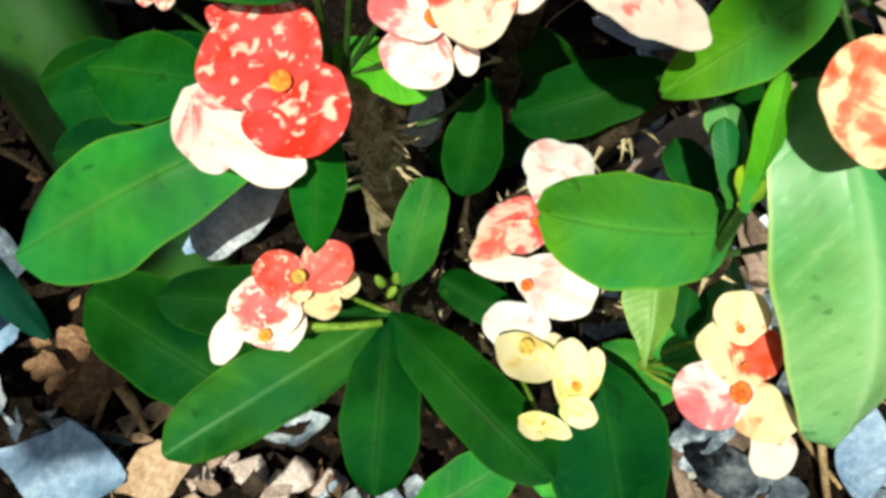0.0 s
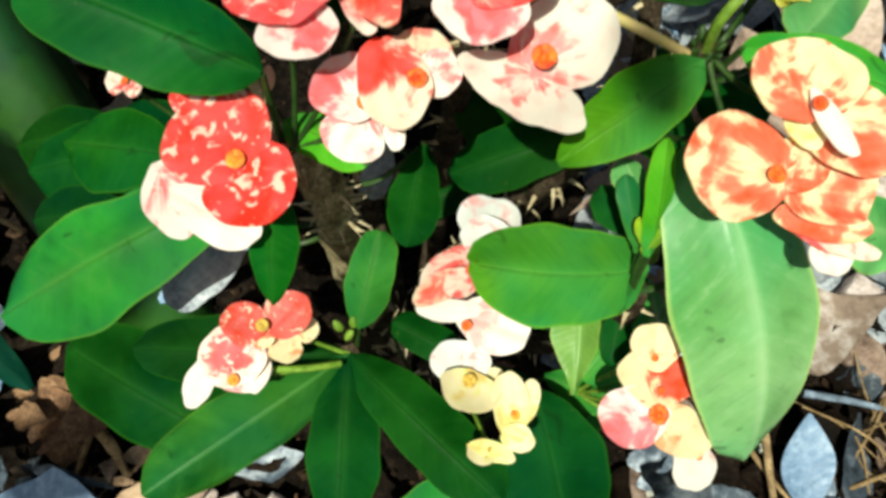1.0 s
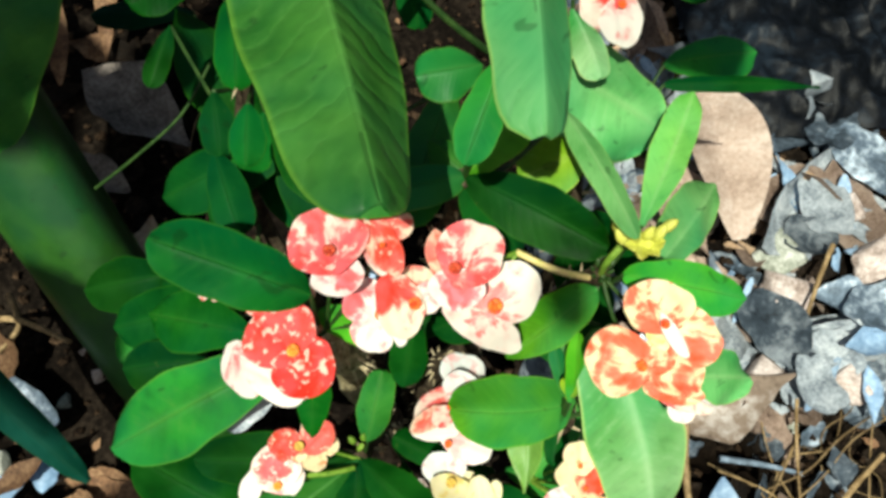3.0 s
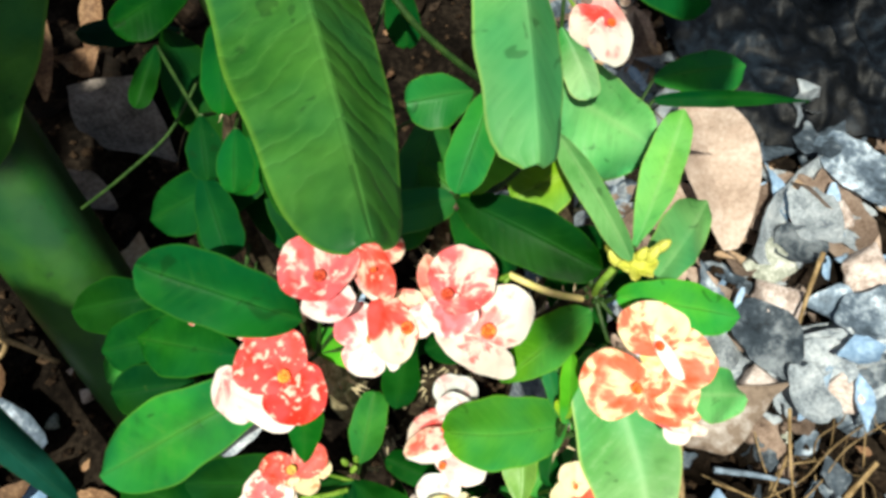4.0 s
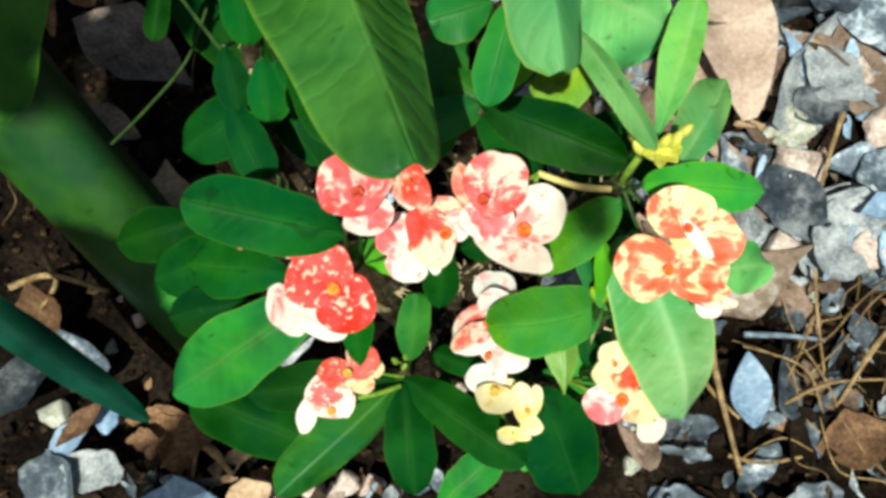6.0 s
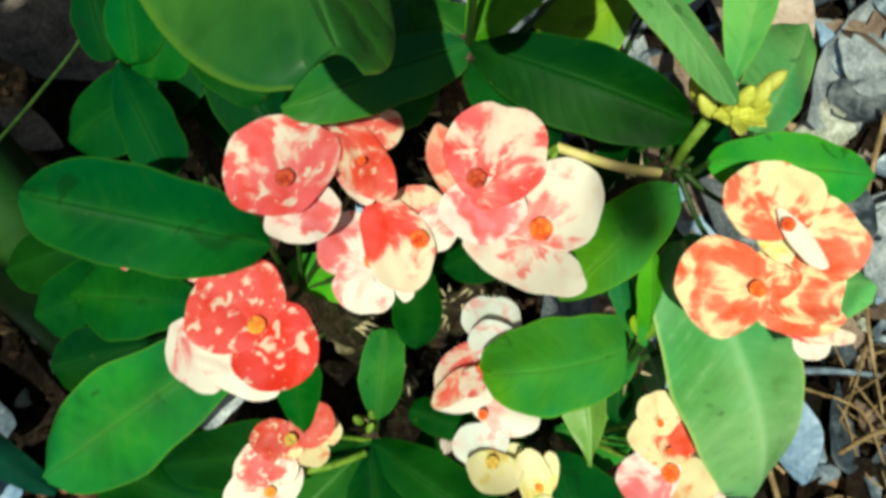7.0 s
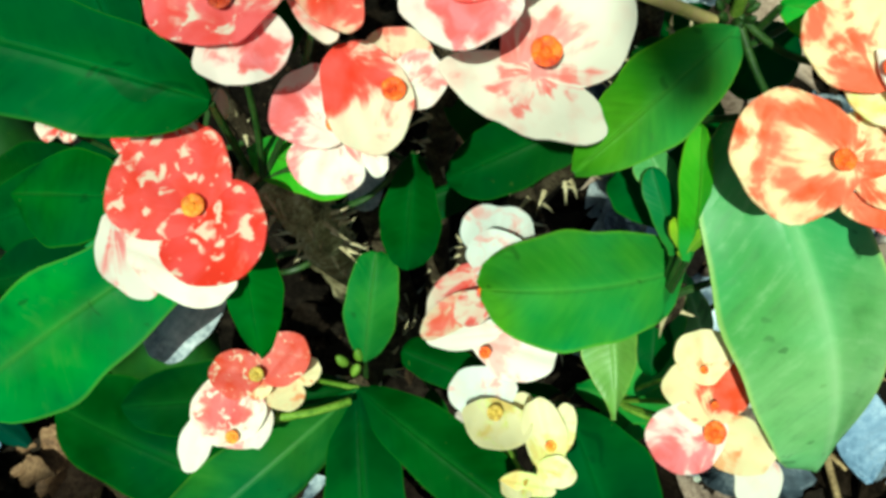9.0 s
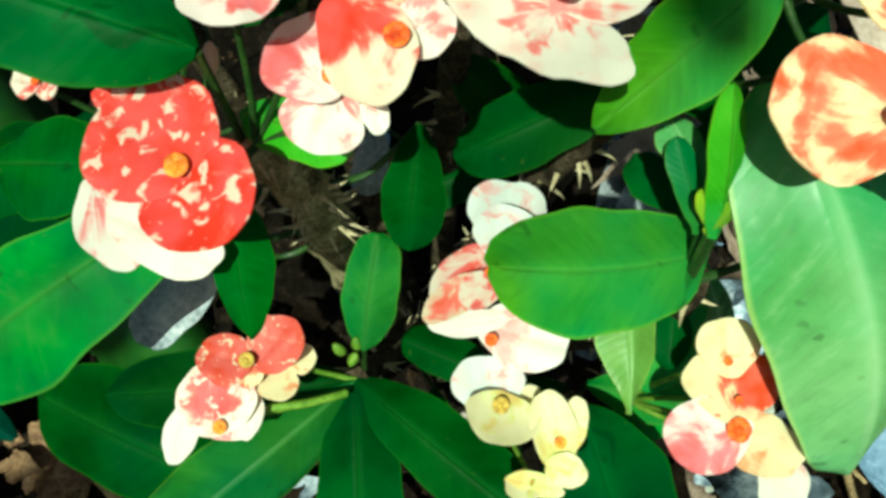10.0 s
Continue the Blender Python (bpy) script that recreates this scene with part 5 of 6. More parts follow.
bract(bloom, (0.0739, 0.1739, 0.3000), (0.0679, 0.1668, 0.3060), 0.0042, BUD, wave=0.08, cup=0.3)
bud(plant, (-0.0285, 0.1363, 0.1820), (-0.4, 0.3, 0.8), 0.006, STALK)
bud(plant, (-0.0247, 0.1372, 0.1820), (0.0, 0.3, 0.8), 0.006, STALK)
bud(plant, (-0.0271, 0.1331, 0.1820), (0.4, 0.3, 0.8), 0.006, STALK)
bud(plant, (0.0723, 0.1561, 0.1900), (0.0, 0.5, 0.7), 0.012, STALK)

# ---- strap-leaved plant ----
lily = thing("lily_plant", Matrix.Translation((-0.14, 0.16, 0.0)), "lily-like plant with thick pale green sheath stem and strap leaves", "plant")


def sheath_mesh(low, high, radius):
    """A thick straight leaf sheath with a blunt keel along its upper side and fine lengthwise ridges."""
    low, high = Vector(low), Vector(high)
    d = (high - low).normalized()
    up = (Vector((0, 0, 1)) - d * d.z).normalized()
    right = d.cross(up)
    bm = bmesh.new()
    uv = bm.loops.layers.uv.new("grid")
    rows_n, sides = 30, 48
    rings = []
    for i in range(rows_n + 1):
        s = i / rows_n
        ring = []
        for j in range(sides):
            a = 6.28318 * j / sides
            off = abs((a - 1.15 + 3.14159) % 6.28318 - 3.14159)
            r = radius * (1 + 0.05 * s) * (0.92 + 0.30 * max(0, 1 - off / 0.85) + 0.006 * math.sin(23 * a + 2 * s))
            ring.append(bm.verts.new(low.lerp(high, s) + (right * math.cos(a) + up * math.sin(a)) * r))
        rings.append(ring)
    for i in range(rows_n):
        for j in range(sides):
            f = bm.faces.new((rings[i][j], rings[i][(j + 1) % sides], rings[i + 1][(j + 1) % sides], rings[i + 1][j]))
            for loop, c in zip(f.loops, ((j, i), (j + 1, i), (j + 1, i + 1), (j, i + 1))):
                loop[uv].uv = (c[0] / sides, c[1] / rows_n)
    bm.faces.new(rings[0][::-1])
    bm.faces.new(rings[-1])
    bmesh.ops.recalc_face_normals(bm, faces=bm.faces)
    return mesh_of("sheath", bm, SHEATH)


part("sheath_stem", sheath_mesh((-0.142, 0.187, -0.045), (-0.2450, 0.3560, 0.200), 0.032), lily, Matrix.Identity(4))
leaf(lily, (-0.2960, 0.2522, 0.1200), (-0.1851, 0.1436, 0.0600), 0.023, LEAF_BLUE, swell=0.45, label="dark bluish strap leaf")
leaf(lily, (-0.2171, 0.2957, 0.1700), (-0.1712, 0.4053, 0.2800), 0.050, LEAF_MID, swell=0.5, label="broad upright strap leaf")

# ---- leaf litter, stones and twigs ----
dry_leaf((0.2237, 0.4105, 0.0700), (0.2250, 0.2865, 0.0550), 0.0607, DRY_PALE, "large pale tan dry leaf with ribbed veins beside the shrub", curl=0.35, fold=0.28, ribs=0.0026)
# darker sheet laid in for the shaded half of the tan leaf
dry_leaf((0.1870, 0.3560, 0.0560), (0.2080, 0.2800, 0.0440), 0.0440, DRY_ROSE, "folded half of a dry leaf, grey-brown for its shade", curl=0.2, roll=-14, ribs=0.0004)
stone((0.2794, 0.2992, 0.0120), (0.0363, 0.0385, 0.0218), STONE, "pale grey-green stone half buried in litter", 20)
stone((0.2740, 0.2660, 0.0120), (0.0400, 0.0420, 0.0230), STONE_PINK, "pinkish grey stone with a flat broken face", 60)
scrap((0.2560, 0.2360, 0.0160), 0.040, DRY_GREY, "pale crumpled leaf against a stone", 20)
scrap((0.3010, 0.3050, 0.0160), 0.030, DRY_GREY, "grey crumpled leaf beside a pale stone", 70)
scrap((0.3140, 0.3300, 0.0180), 0.034, DRY_BLEACHED, "bleached whitish scrap of leaf on litter", 10)
scrap((0.2900, 0.2200, 0.0160), 0.026, DRY_BLEACHED, "bleached whitish scrap of leaf under a dry stalk", 120)
scrap((0.2760, 0.1950, 0.0200), 0.030, DRY_BLEACHED, "bleached whitish scrap of leaf beside a brown leaf", 200)
scrap((0.3300, 0.2480, 0.0180), 0.038, DRY_GREY, "grey crumpled leaf on litter", 300)
scrap((0.3650, 0.3700, 0.0160), 0.048, DRY_GREY, "large grey crumpled leaf on litter", 40)
scrap((0.3420, 0.4100, 0.0160), 0.044, DRY_GREY, "dark grey crumpled leaf beside plastic film", 150)
scrap((-0.2580, 0.1180, 0.0260), 0.034, DRY_GREY, "bluish-grey scrap of leaf on litter", 10)
scrap((-0.2300, 0.1230, 0.0260), 0.026, DRY_BLEACHED, "bleached whitish scrap of leaf on litter", 80)
scrap((-0.2820, 0.1900, 0.0140), 0.030, DRY_GREY, "grey crumpled leaf on dark soil", 130)
scrap((-0.2440, 0.1980, 0.0140), 0.028, DRY_GREY, "grey crumpled leaf beside a strap leaf", 220)
scrap((-0.2700, 0.2300, 0.0140), 0.034, DRY_BROWN, "brown crumpled leaf on dark soil", 20)
twig([(0.3087, 0.2944, 0.0300), (0.2905, 0.2648, 0.0280), (0.2748, 0.2339, 0.0220), (0.2696, 0.2187, 0.0180)], 0.0017, STRAW, "bent straw-coloured dry stalk over stones", "twig")
twig([(0.1732, 0.1682, 0.0400), (0.1717, 0.1399, 0.0300), (0.1729, 0.1037, 0.0220), (0.1746, 0.0608, 0.0180)], 0.0026, STRAW, "long tan dry stalk leaning from the litter", "twig")
twig([(0.2023, 0.1500, 0.0120), (0.2298, 0.1452, 0.0120), (0.2568, 0.1383, 0.0100)], 0.0022, DRY_GREY, "short pale grey stick", "twig")
twig([(0.3118, 0.1475, 0.0150), (0.2820, 0.1239, 0.0150), (0.2501, 0.0925, 0.0120)], 0.0020, STRAW, "straight tan straw on litter", "straw")
twig([(0.2609, 0.1861, 0.0180), (0.2547, 0.1551, 0.0150), (0.2496, 0.1171, 0.0120)], 0.0012, STRAW, "thin tan straw over dry leaves", "straw")
twig([(0.2131, 0.0993, 0.0120), (0.2503, 0.1091, 0.0140), (0.2935, 0.1055, 0.0120)], 0.0012, STRAW, "thin tan straw over dry leaves", "straw")
twig([(0.2603, 0.1636, 0.0100), (0.2387, 0.1341, 0.0120), (0.2218, 0.1135, 0.0100)], 0.0011, STRAW, "thin tan straw over dry leaves", "straw")
twig([(0.1651, 0.1307, 0.0100), (0.1736, 0.1121, 0.0120), (0.1857, 0.0958, 0.0100)], 0.0016, STRAW, "thin tan straw over dry leaves", "straw")
twig([(0.1724, 0.0738, 0.0100), (0.1924, 0.0656, 0.0120), (0.2199, 0.0656, 0.0100)], 0.0014, STRAW, "thin tan straw over dry leaves", "straw")
dry_leaf((0.1939, 0.0883, 0.0120), (0.1942, 0.1360, 0.0300), 0.0287, DRY_BLUE, "bleached bluish pointed dry leaf on dark soil", curl=0.25, ribs=0.0011)
dry_leaf((0.1879, 0.3005, 0.0200), (0.2001, 0.2624, 0.0200), 0.0249, DRY_ROSE, "rosy brown dry leaf under the shrub", curl=0.3)
dry_leaf((0.2234, 0.2981, 0.0150), (0.2286, 0.2516, 0.0150), 0.0292, DRY_GREY, "dark bluish leaf scrap", curl=0.5)
dry_leaf((0.2659, 0.1788, 0.0120), (0.3063, 0.2218, 0.0200), 0.0161, DRY_BLUE, "curled pale blue scrap of dry leaf", curl=0.9)
dry_leaf((0.2958, 0.2174, 0.0300), (0.3347, 0.2229, 0.0300), 0.0199, DRY_BLUE, "pale bluish-white curled leaf over a stone", curl=0.7)
dry_leaf((0.3164, 0.2075, 0.0200), (0.3121, 0.1685, 0.0120), 0.0140, DRY_BLUE, "curled pale blue scrap of dry leaf", curl=0.9)
stone((0.3064, 0.1993, 0.0100), (0.0325, 0.0325, 0.0195), STONE_PINK, "brownish stone under a pale curled leaf", 10)
dry_leaf((0.1790, 0.1740, 0.0120), (0.2655, 0.2032, 0.0150), 0.0598, DRY_SPOTTED, "broad brown dry leaf with whitish spots lying flat", curl=0.45, fold=0.2)
stone((0.2450, 0.2068, 0.0120), (0.0344, 0.0243, 0.0146), STONE_PINK, "pinkish brown crumbly stone", 30)
stone((0.3414, 0.3349, 0.0120), (0.0285, 0.0263, 0.0158), STONE_PINK, "small pale pinkish stone", 0)
stone((0.3530, 0.2870, 0.0120), (0.0384, 0.0512, 0.0231), STONE_PINK, "pale pinkish stone in litter", 0)
dry_leaf((0.3226, 0.3783, 0.0120), (0.3081, 0.3443, 0.0120), 0.0111, DRY_TAN, "small curled tan leaf on litter")
dry_leaf((0.3173, 0.3418, 0.0100), (0.3805, 0.3997, 0.0120), 0.0277, DRY_GREY, "dark slate-grey dry leaf", curl=0.8)
dry_leaf((0.2933, 0.3861, 0.0100), (0.3032, 0.3276, 0.0120), 0.0243, DRY_BLUE, "narrow bluish-grey dry leaf")
dry_leaf((0.2841, 0.3833, 0.0080), (0.3596, 0.4202, 0.0100), 0.0250, DRY_GREY, "dark slate-grey dry leaf", curl=0.8)
dry_leaf((0.2318, 0.2435, 0.0120), (0.2476, 0.2741, 0.0200), 0.0186, DRY_BLUE, "bluish dry leaf beside a stone")
dry_leaf((0.3468, 0.2514, 0.0100), (0.2928, 0.2624, 0.0120), 0.0294, DRY_GREY, "flat grey dry leaf on soil")
dry_leaf((0.2816, 0.1562, 0.0120), (0.2810, 0.1284, 0.0120), 0.0215, DRY_GREY, "grey withered leaf under straw", curl=0.7)
dry_leaf((0.2311, 0.0676, 0.0120), (0.2836, 0.0750, 0.0120), 0.0336, DRY_BROWN, "mottled brown dry leaf under straw")
dry_leaf((0.1292, 0.0851, 0.0100), (0.1602, 0.0736, 0.0120), 0.0223, DRY_GREY, "grey-brown dry leaf on soil")
dry_leaf((-0.1764, 0.3307, 0.0300), (-0.1748, 0.2690, 0.0200), 0.0403, DRY_TAN, "tan dry leaf with a pale rim beside the sheath stem", curl=0.3)
dry_leaf((-0.2365, 0.4534, 0.0300), (-0.1571, 0.3941, 0.0200), 0.0475, DRY_SHADE, "dry leaf toned grey-brown for shade", curl=0.4)
dry_leaf((-0.2588, 0.3958, 0.0150), (-0.2006, 0.3608, 0.0120), 0.0342, DRY_SHADE, "dry leaf toned grey-brown for shade")
dry_leaf((-0.2905, 0.5396, 0.0500), (-0.2779, 0.4498, 0.0200), 0.0195, DRY_BROWN, "narrow orange-brown dry leaf standing in litter")
dry_leaf((-0.2587, 0.5396, 0.0500), (-0.2590, 0.4495, 0.0200), 0.0218, DRY_BROWN, "narrow orange-brown dry leaf standing in litter")
dry_leaf((-0.2202, 0.5396, 0.0500), (-0.2279, 0.4705, 0.0200), 0.0176, DRY_BROWN, "narrow orange-brown dry leaf standing in litter")
dry_leaf((-0.2494, 0.1413, 0.0370), (-0.2215, 0.1648, 0.0390), 0.0122, DRY_BROWN, "narrow brown stripe of dry leaf over a pale one", curl=0.2)
dry_leaf((-0.2584, 0.1361, 0.0300), (-0.2163, 0.1702, 0.0320), 0.0290, DRY_BLUE, "pale bluish-white dry leaf with a brown stripe", curl=0.5)
dry_leaf((-0.2044, 0.1299, 0.0120), (-0.1661, 0.1464, 0.0150), 0.0447, DRY_BROWN, "curled brown dry leaf on litter", curl=0.6)
dry_leaf((-0.1510, 0.1187, 0.0200), (-0.1179, 0.1249, 0.0200), 0.0201, DRY_TAN, "small pale tan dry leaf")
dry_leaf((-0.2261, 0.0974, 0.0200), (-0.1563, 0.0937, 0.0200), 0.0402, DRY_GREY, "large bluish-grey dry leaf with dark cracks", curl=0.4)
dry_leaf((-0.1878, 0.1120, 0.0350), (-0.1521, 0.1037, 0.0250), 0.0185, DRY_GREY, "grey dry leaf lying over a bluish one")
dry_leaf((-0.1862, 0.1187, 0.0350), (-0.1462, 0.1481, 0.0400), 0.0367, DRY_BROWN, "large curled brown dry leaf on litter", curl=0.7)
dry_leaf((-0.1558, 0.0824, 0.0300), (-0.1210, 0.0985, 0.0300), 0.0257, DRY_TAN, "broad tan dry leaf on litter", curl=0.4)
dry_leaf((-0.2204, 0.0978, 0.0300), (-0.1503, 0.0875, 0.0300), 0.0438, DRY_BLUE, "large slate-blue dry leaf with dark cracks", curl=0.3)
dry_leaf((-0.2001, 0.1366, 0.0150), (-0.1676, 0.1501, 0.0220), 0.0365, DRY_BROWN, "rounded brown dry leaf on litter", curl=0.6)
dry_leaf((-0.1686, 0.1470, 0.0100), (-0.1266, 0.1216, 0.0150), 0.0255, DRY_BROWN, "brown dry leaf under the shrub")
dry_leaf((-0.1696, 0.1091, 0.0200), (-0.1415, 0.1059, 0.0300), 0.0134, DRY_TAN, "curled tan dry leaf on litter", curl=0.8)
dry_leaf((-0.1446, 0.1084, 0.0300), (-0.1289, 0.1286, 0.0300), 0.0080, DRY_TAN, "narrow pale curled dry leaf", curl=0.8)
twig([(-0.1624, 0.1556, 0.0350), (-0.1648, 0.1346, 0.0300), (-0.1697, 0.1092, 0.0300)], 0.0022, STRAW, "tan straw lying over dry leaves", "straw")
twig([(-0.1630, 0.1319, 0.0300), (-0.1532, 0.1214, 0.0300), (-0.1463, 0.1090, 0.0250)], 0.0030, STRAW, "flat tan straw on litter", "straw")
dry_leaf((-0.1577, 0.0915, 0.0150), (-0.1224, 0.0996, 0.0200), 0.0243, DRY_TAN, "flat tan dry leaf on soil")
stone((-0.0994, 0.0955, 0.0120), (0.0192, 0.0165, 0.0099), STONE_PINK, "small brown stone on soil", 0)
stone((-0.0774, 0.0933, 0.0120), (0.0219, 0.0164, 0.0099), STONE_PINK, "small pinkish stone on soil", 40)
dry_leaf((-0.0984, 0.1116, 0.0120), (-0.0630, 0.1207, 0.0120), 0.0168, DRY_GREY, "grey-brown dry leaf under the shrub")
dry_leaf((-0.1345, 0.1917, 0.0500), (-0.0887, 0.2154, 0.0600), 0.0246, DRY_BLUE, "bleached white-blue dry leaf under the shrub", curl=0.3)
dry_leaf((-0.0278, 0.2530, 0.0500), (-0.0183, 0.2773, 0.0600), 0.0174, DRY_BLUE, "bleached white-blue dry leaf under the shrub", curl=0.3)
dry_leaf((-0.2262, 0.1463, 0.0200), (-0.2206, 0.1726, 0.0200), 0.0170, DRY_BLUE, "pale bluish dry leaf on soil")
stone((-0.2658, 0.1685, 0.0040), (0.0230, 0.0192, 0.0115), STONE, "dark grey pebble on soil", 0)
twig([(-0.2881, 0.2550, 0.0200), (-0.2602, 0.2589, 0.0220), (-0.2221, 0.2421, 0.0200)], 0.0025, STRAW, "tan straw lying on soil", "straw")
twig([(-0.2675, 0.2771, 0.0200), (-0.2571, 0.2549, 0.0200), (-0.2691, 0.2367, 0.0180)], 0.0022, STRAW, "tan straw lying on soil", "straw")
twig([(-0.1776, 0.1474, 0.0200), (-0.1744, 0.1254, 0.0200), (-0.1820, 0.1123, 0.0200)], 0.0018, STRAW, "tan straw over dry leaves", "straw")
stalk(plant, [(-0.1645, 0.2791, 0.1600), (-0.1388, 0.2857, 0.1800), (-0.1120, 0.2976, 0.2000), (-0.0949, 0.3135, 0.2200)], 0.0008, STALK_DARK, "thin dark green side shoot")
dry_leaf((-0.1985, 0.1188, 0.0080), (-0.2061, 0.1065, 0.0110), 0.0118, DRY_GREY, "grey scrap of dry leaf in litter", curl=0.75)
dry_leaf((-0.1773, 0.1187, 0.0080), (-0.1650, 0.1020, 0.0160), 0.0118, DRY_BROWN, "curled brown dry leaf in litter", curl=0.58)
dry_leaf((-0.2047, 0.1113, 0.0090), (-0.1994, 0.1237, 0.0030), 0.0122, DRY_GREY, "grey scrap of dry leaf in litter", curl=0.3)
dry_leaf((-0.1377, 0.1621, 0.0090), (-0.1360, 0.1817, 0.0110), 0.0150, DRY_BROWN_SHADE, "brown leaf darkened for shade in crumbled litter", curl=0.73)
dry_leaf((-0.1495, 0.0902, 0.0100), (-0.1587, 0.0789, 0.0190), 0.0099, DRY_BROWN_SHADE, "brown leaf darkened for shade in crumbled litter", curl=0.42)
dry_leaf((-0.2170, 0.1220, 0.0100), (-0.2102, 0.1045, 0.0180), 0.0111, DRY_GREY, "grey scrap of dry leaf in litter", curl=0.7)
dry_leaf((-0.1672, 0.1200, 0.0100), (-0.1743, 0.1126, 0.0150), 0.0102, DRY_BROWN_SHADE, "brown leaf darkened for shade in crumbled litter", curl=0.71)
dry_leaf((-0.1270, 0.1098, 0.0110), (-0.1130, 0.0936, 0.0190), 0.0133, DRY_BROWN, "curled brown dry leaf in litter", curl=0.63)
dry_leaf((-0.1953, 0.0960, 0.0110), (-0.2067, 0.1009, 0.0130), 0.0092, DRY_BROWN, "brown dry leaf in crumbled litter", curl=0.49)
dry_leaf((-0.1944, 0.1579, 0.0120), (-0.1848, 0.1628, 0.0180), 0.0083, DRY_BROWN_SHADE, "brown leaf darkened for shade in crumbled litter", curl=0.23)
dry_leaf((-0.1692, 0.1603, 0.0120), (-0.1736, 0.1737, 0.0140), 0.0119, DRY_BROWN_SHADE, "brown leaf darkened for shade in crumbled litter", curl=0.39)
dry_leaf((-0.2107, 0.1136, 0.0120), (-0.1992, 0.1118, 0.0110), 0.0071, DRY_BROWN_SHADE, "brown leaf darkened for shade in crumbled litter", curl=0.61)
dry_leaf((-0.1311, 0.1361, 0.0130), (-0.1369, 0.1272, 0.0130), 0.0092, DRY_BROWN_SHADE, "brown leaf darkened for shade in crumbled litter", curl=0.43)
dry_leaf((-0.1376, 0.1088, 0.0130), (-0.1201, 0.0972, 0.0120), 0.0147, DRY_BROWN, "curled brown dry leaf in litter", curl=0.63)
dry_leaf((-0.1336, 0.1279, 0.0140), (-0.1342, 0.1158, 0.0080), 0.0085, DRY_BROWN_SHADE, "brown leaf darkened for shade in crumbled litter", curl=0.55)
dry_leaf((-0.2143, 0.1119, 0.0140), (-0.2235, 0.1194, 0.0130), 0.0065, DRY_GREY, "grey scrap of dry leaf in litter", curl=0.75)
dry_leaf((-0.1658, 0.1402, 0.0140), (-0.1842, 0.1396, 0.0090), 0.0105, DRY_GREY, "grey scrap of dry leaf in litter", curl=0.58)
dry_leaf((-0.1890, 0.1136, 0.0150), (-0.1792, 0.1029, 0.0220), 0.0068, DRY_BROWN_SHADE, "brown leaf darkened for shade in crumbled litter", curl=0.67)
dry_leaf((-0.2031, 0.0968, 0.0150), (-0.1877, 0.1004, 0.0140), 0.0098, DRY_ROSE, "rosy brown dry leaf in litter", curl=0.68)
dry_leaf((-0.2005, 0.1466, 0.0160), (-0.2137, 0.1386, 0.0190), 0.0147, DRY_BROWN, "brown dry leaf in crumbled litter", curl=0.6)
dry_leaf((-0.1922, 0.0972, 0.0160), (-0.1810, 0.0997, 0.0200), 0.0084, DRY_GREY, "grey scrap of dry leaf in litter", curl=0.47)
dry_leaf((-0.2029, 0.1521, 0.0160), (-0.2167, 0.1548, 0.0130), 0.0073, DRY_BROWN, "curled brown dry leaf in litter", curl=0.68)
dry_leaf((-0.1548, 0.0981, 0.0170), (-0.1588, 0.0893, 0.0190), 0.0086, DRY_BROWN_SHADE, "brown leaf darkened for shade in crumbled litter", curl=0.48)
dry_leaf((-0.1622, 0.1388, 0.0170), (-0.1733, 0.1434, 0.0140), 0.0052, DRY_BROWN_SHADE, "brown leaf darkened for shade in crumbled litter", curl=0.77)
dry_leaf((-0.1316, 0.0851, 0.0180), (-0.1490, 0.0772, 0.0150), 0.0148, DRY_GREY, "grey scrap of dry leaf in litter", curl=0.7)
dry_leaf((-0.1561, 0.1202, 0.0180), (-0.1544, 0.1066, 0.0260), 0.0106, DRY_ROSE, "rosy brown dry leaf in litter", curl=0.78)
dry_leaf((-0.2094, 0.1412, 0.0180), (-0.1865, 0.1357, 0.0270), 0.0151, DRY_BROWN, "curled brown dry leaf in litter", curl=0.74)
dry_leaf((-0.1705, 0.1612, 0.0190), (-0.1737, 0.1741, 0.0170), 0.0061, DRY_BROWN_SHADE, "brown leaf darkened for shade in crumbled litter", curl=0.52)
dry_leaf((-0.2041, 0.0889, 0.0190), (-0.1939, 0.0824, 0.0210), 0.0082, DRY_BROWN, "curled brown dry leaf in litter", curl=0.41)
dry_leaf((-0.1969, 0.1179, 0.0200), (-0.1906, 0.1270, 0.0280), 0.0089, DRY_BROWN_SHADE, "brown leaf darkened for shade in crumbled litter", curl=0.69)
dry_leaf((-0.1192, 0.0814, 0.0200), (-0.1143, 0.0890, 0.0180), 0.0071, DRY_BROWN_SHADE, "brown leaf darkened for shade in crumbled litter", curl=0.51)
dry_leaf((-0.1163, 0.0940, 0.0200), (-0.1118, 0.1113, 0.0150), 0.0098, DRY_ROSE, "rosy brown dry leaf in litter", curl=0.49)
dry_leaf((-0.1159, 0.0781, 0.0210), (-0.1305, 0.0792, 0.0200), 0.0090, DRY_ROSE, "rosy brown dry leaf in litter", curl=0.59)
dry_leaf((-0.0601, 0.0935, 0.0210), (-0.0552, 0.0823, 0.0170), 0.0065, DRY_BROWN, "brown dry leaf in crumbled litter", curl=0.63)
dry_leaf((-0.0379, 0.0855, 0.0220), (-0.0237, 0.0819, 0.0280), 0.0089, DRY_GREY, "grey scrap of dry leaf in litter", curl=0.68)
dry_leaf((-0.0561, 0.0907, 0.0220), (-0.0655, 0.0804, 0.0210), 0.0121, DRY_GREY, "grey scrap of dry leaf in litter", curl=0.45)
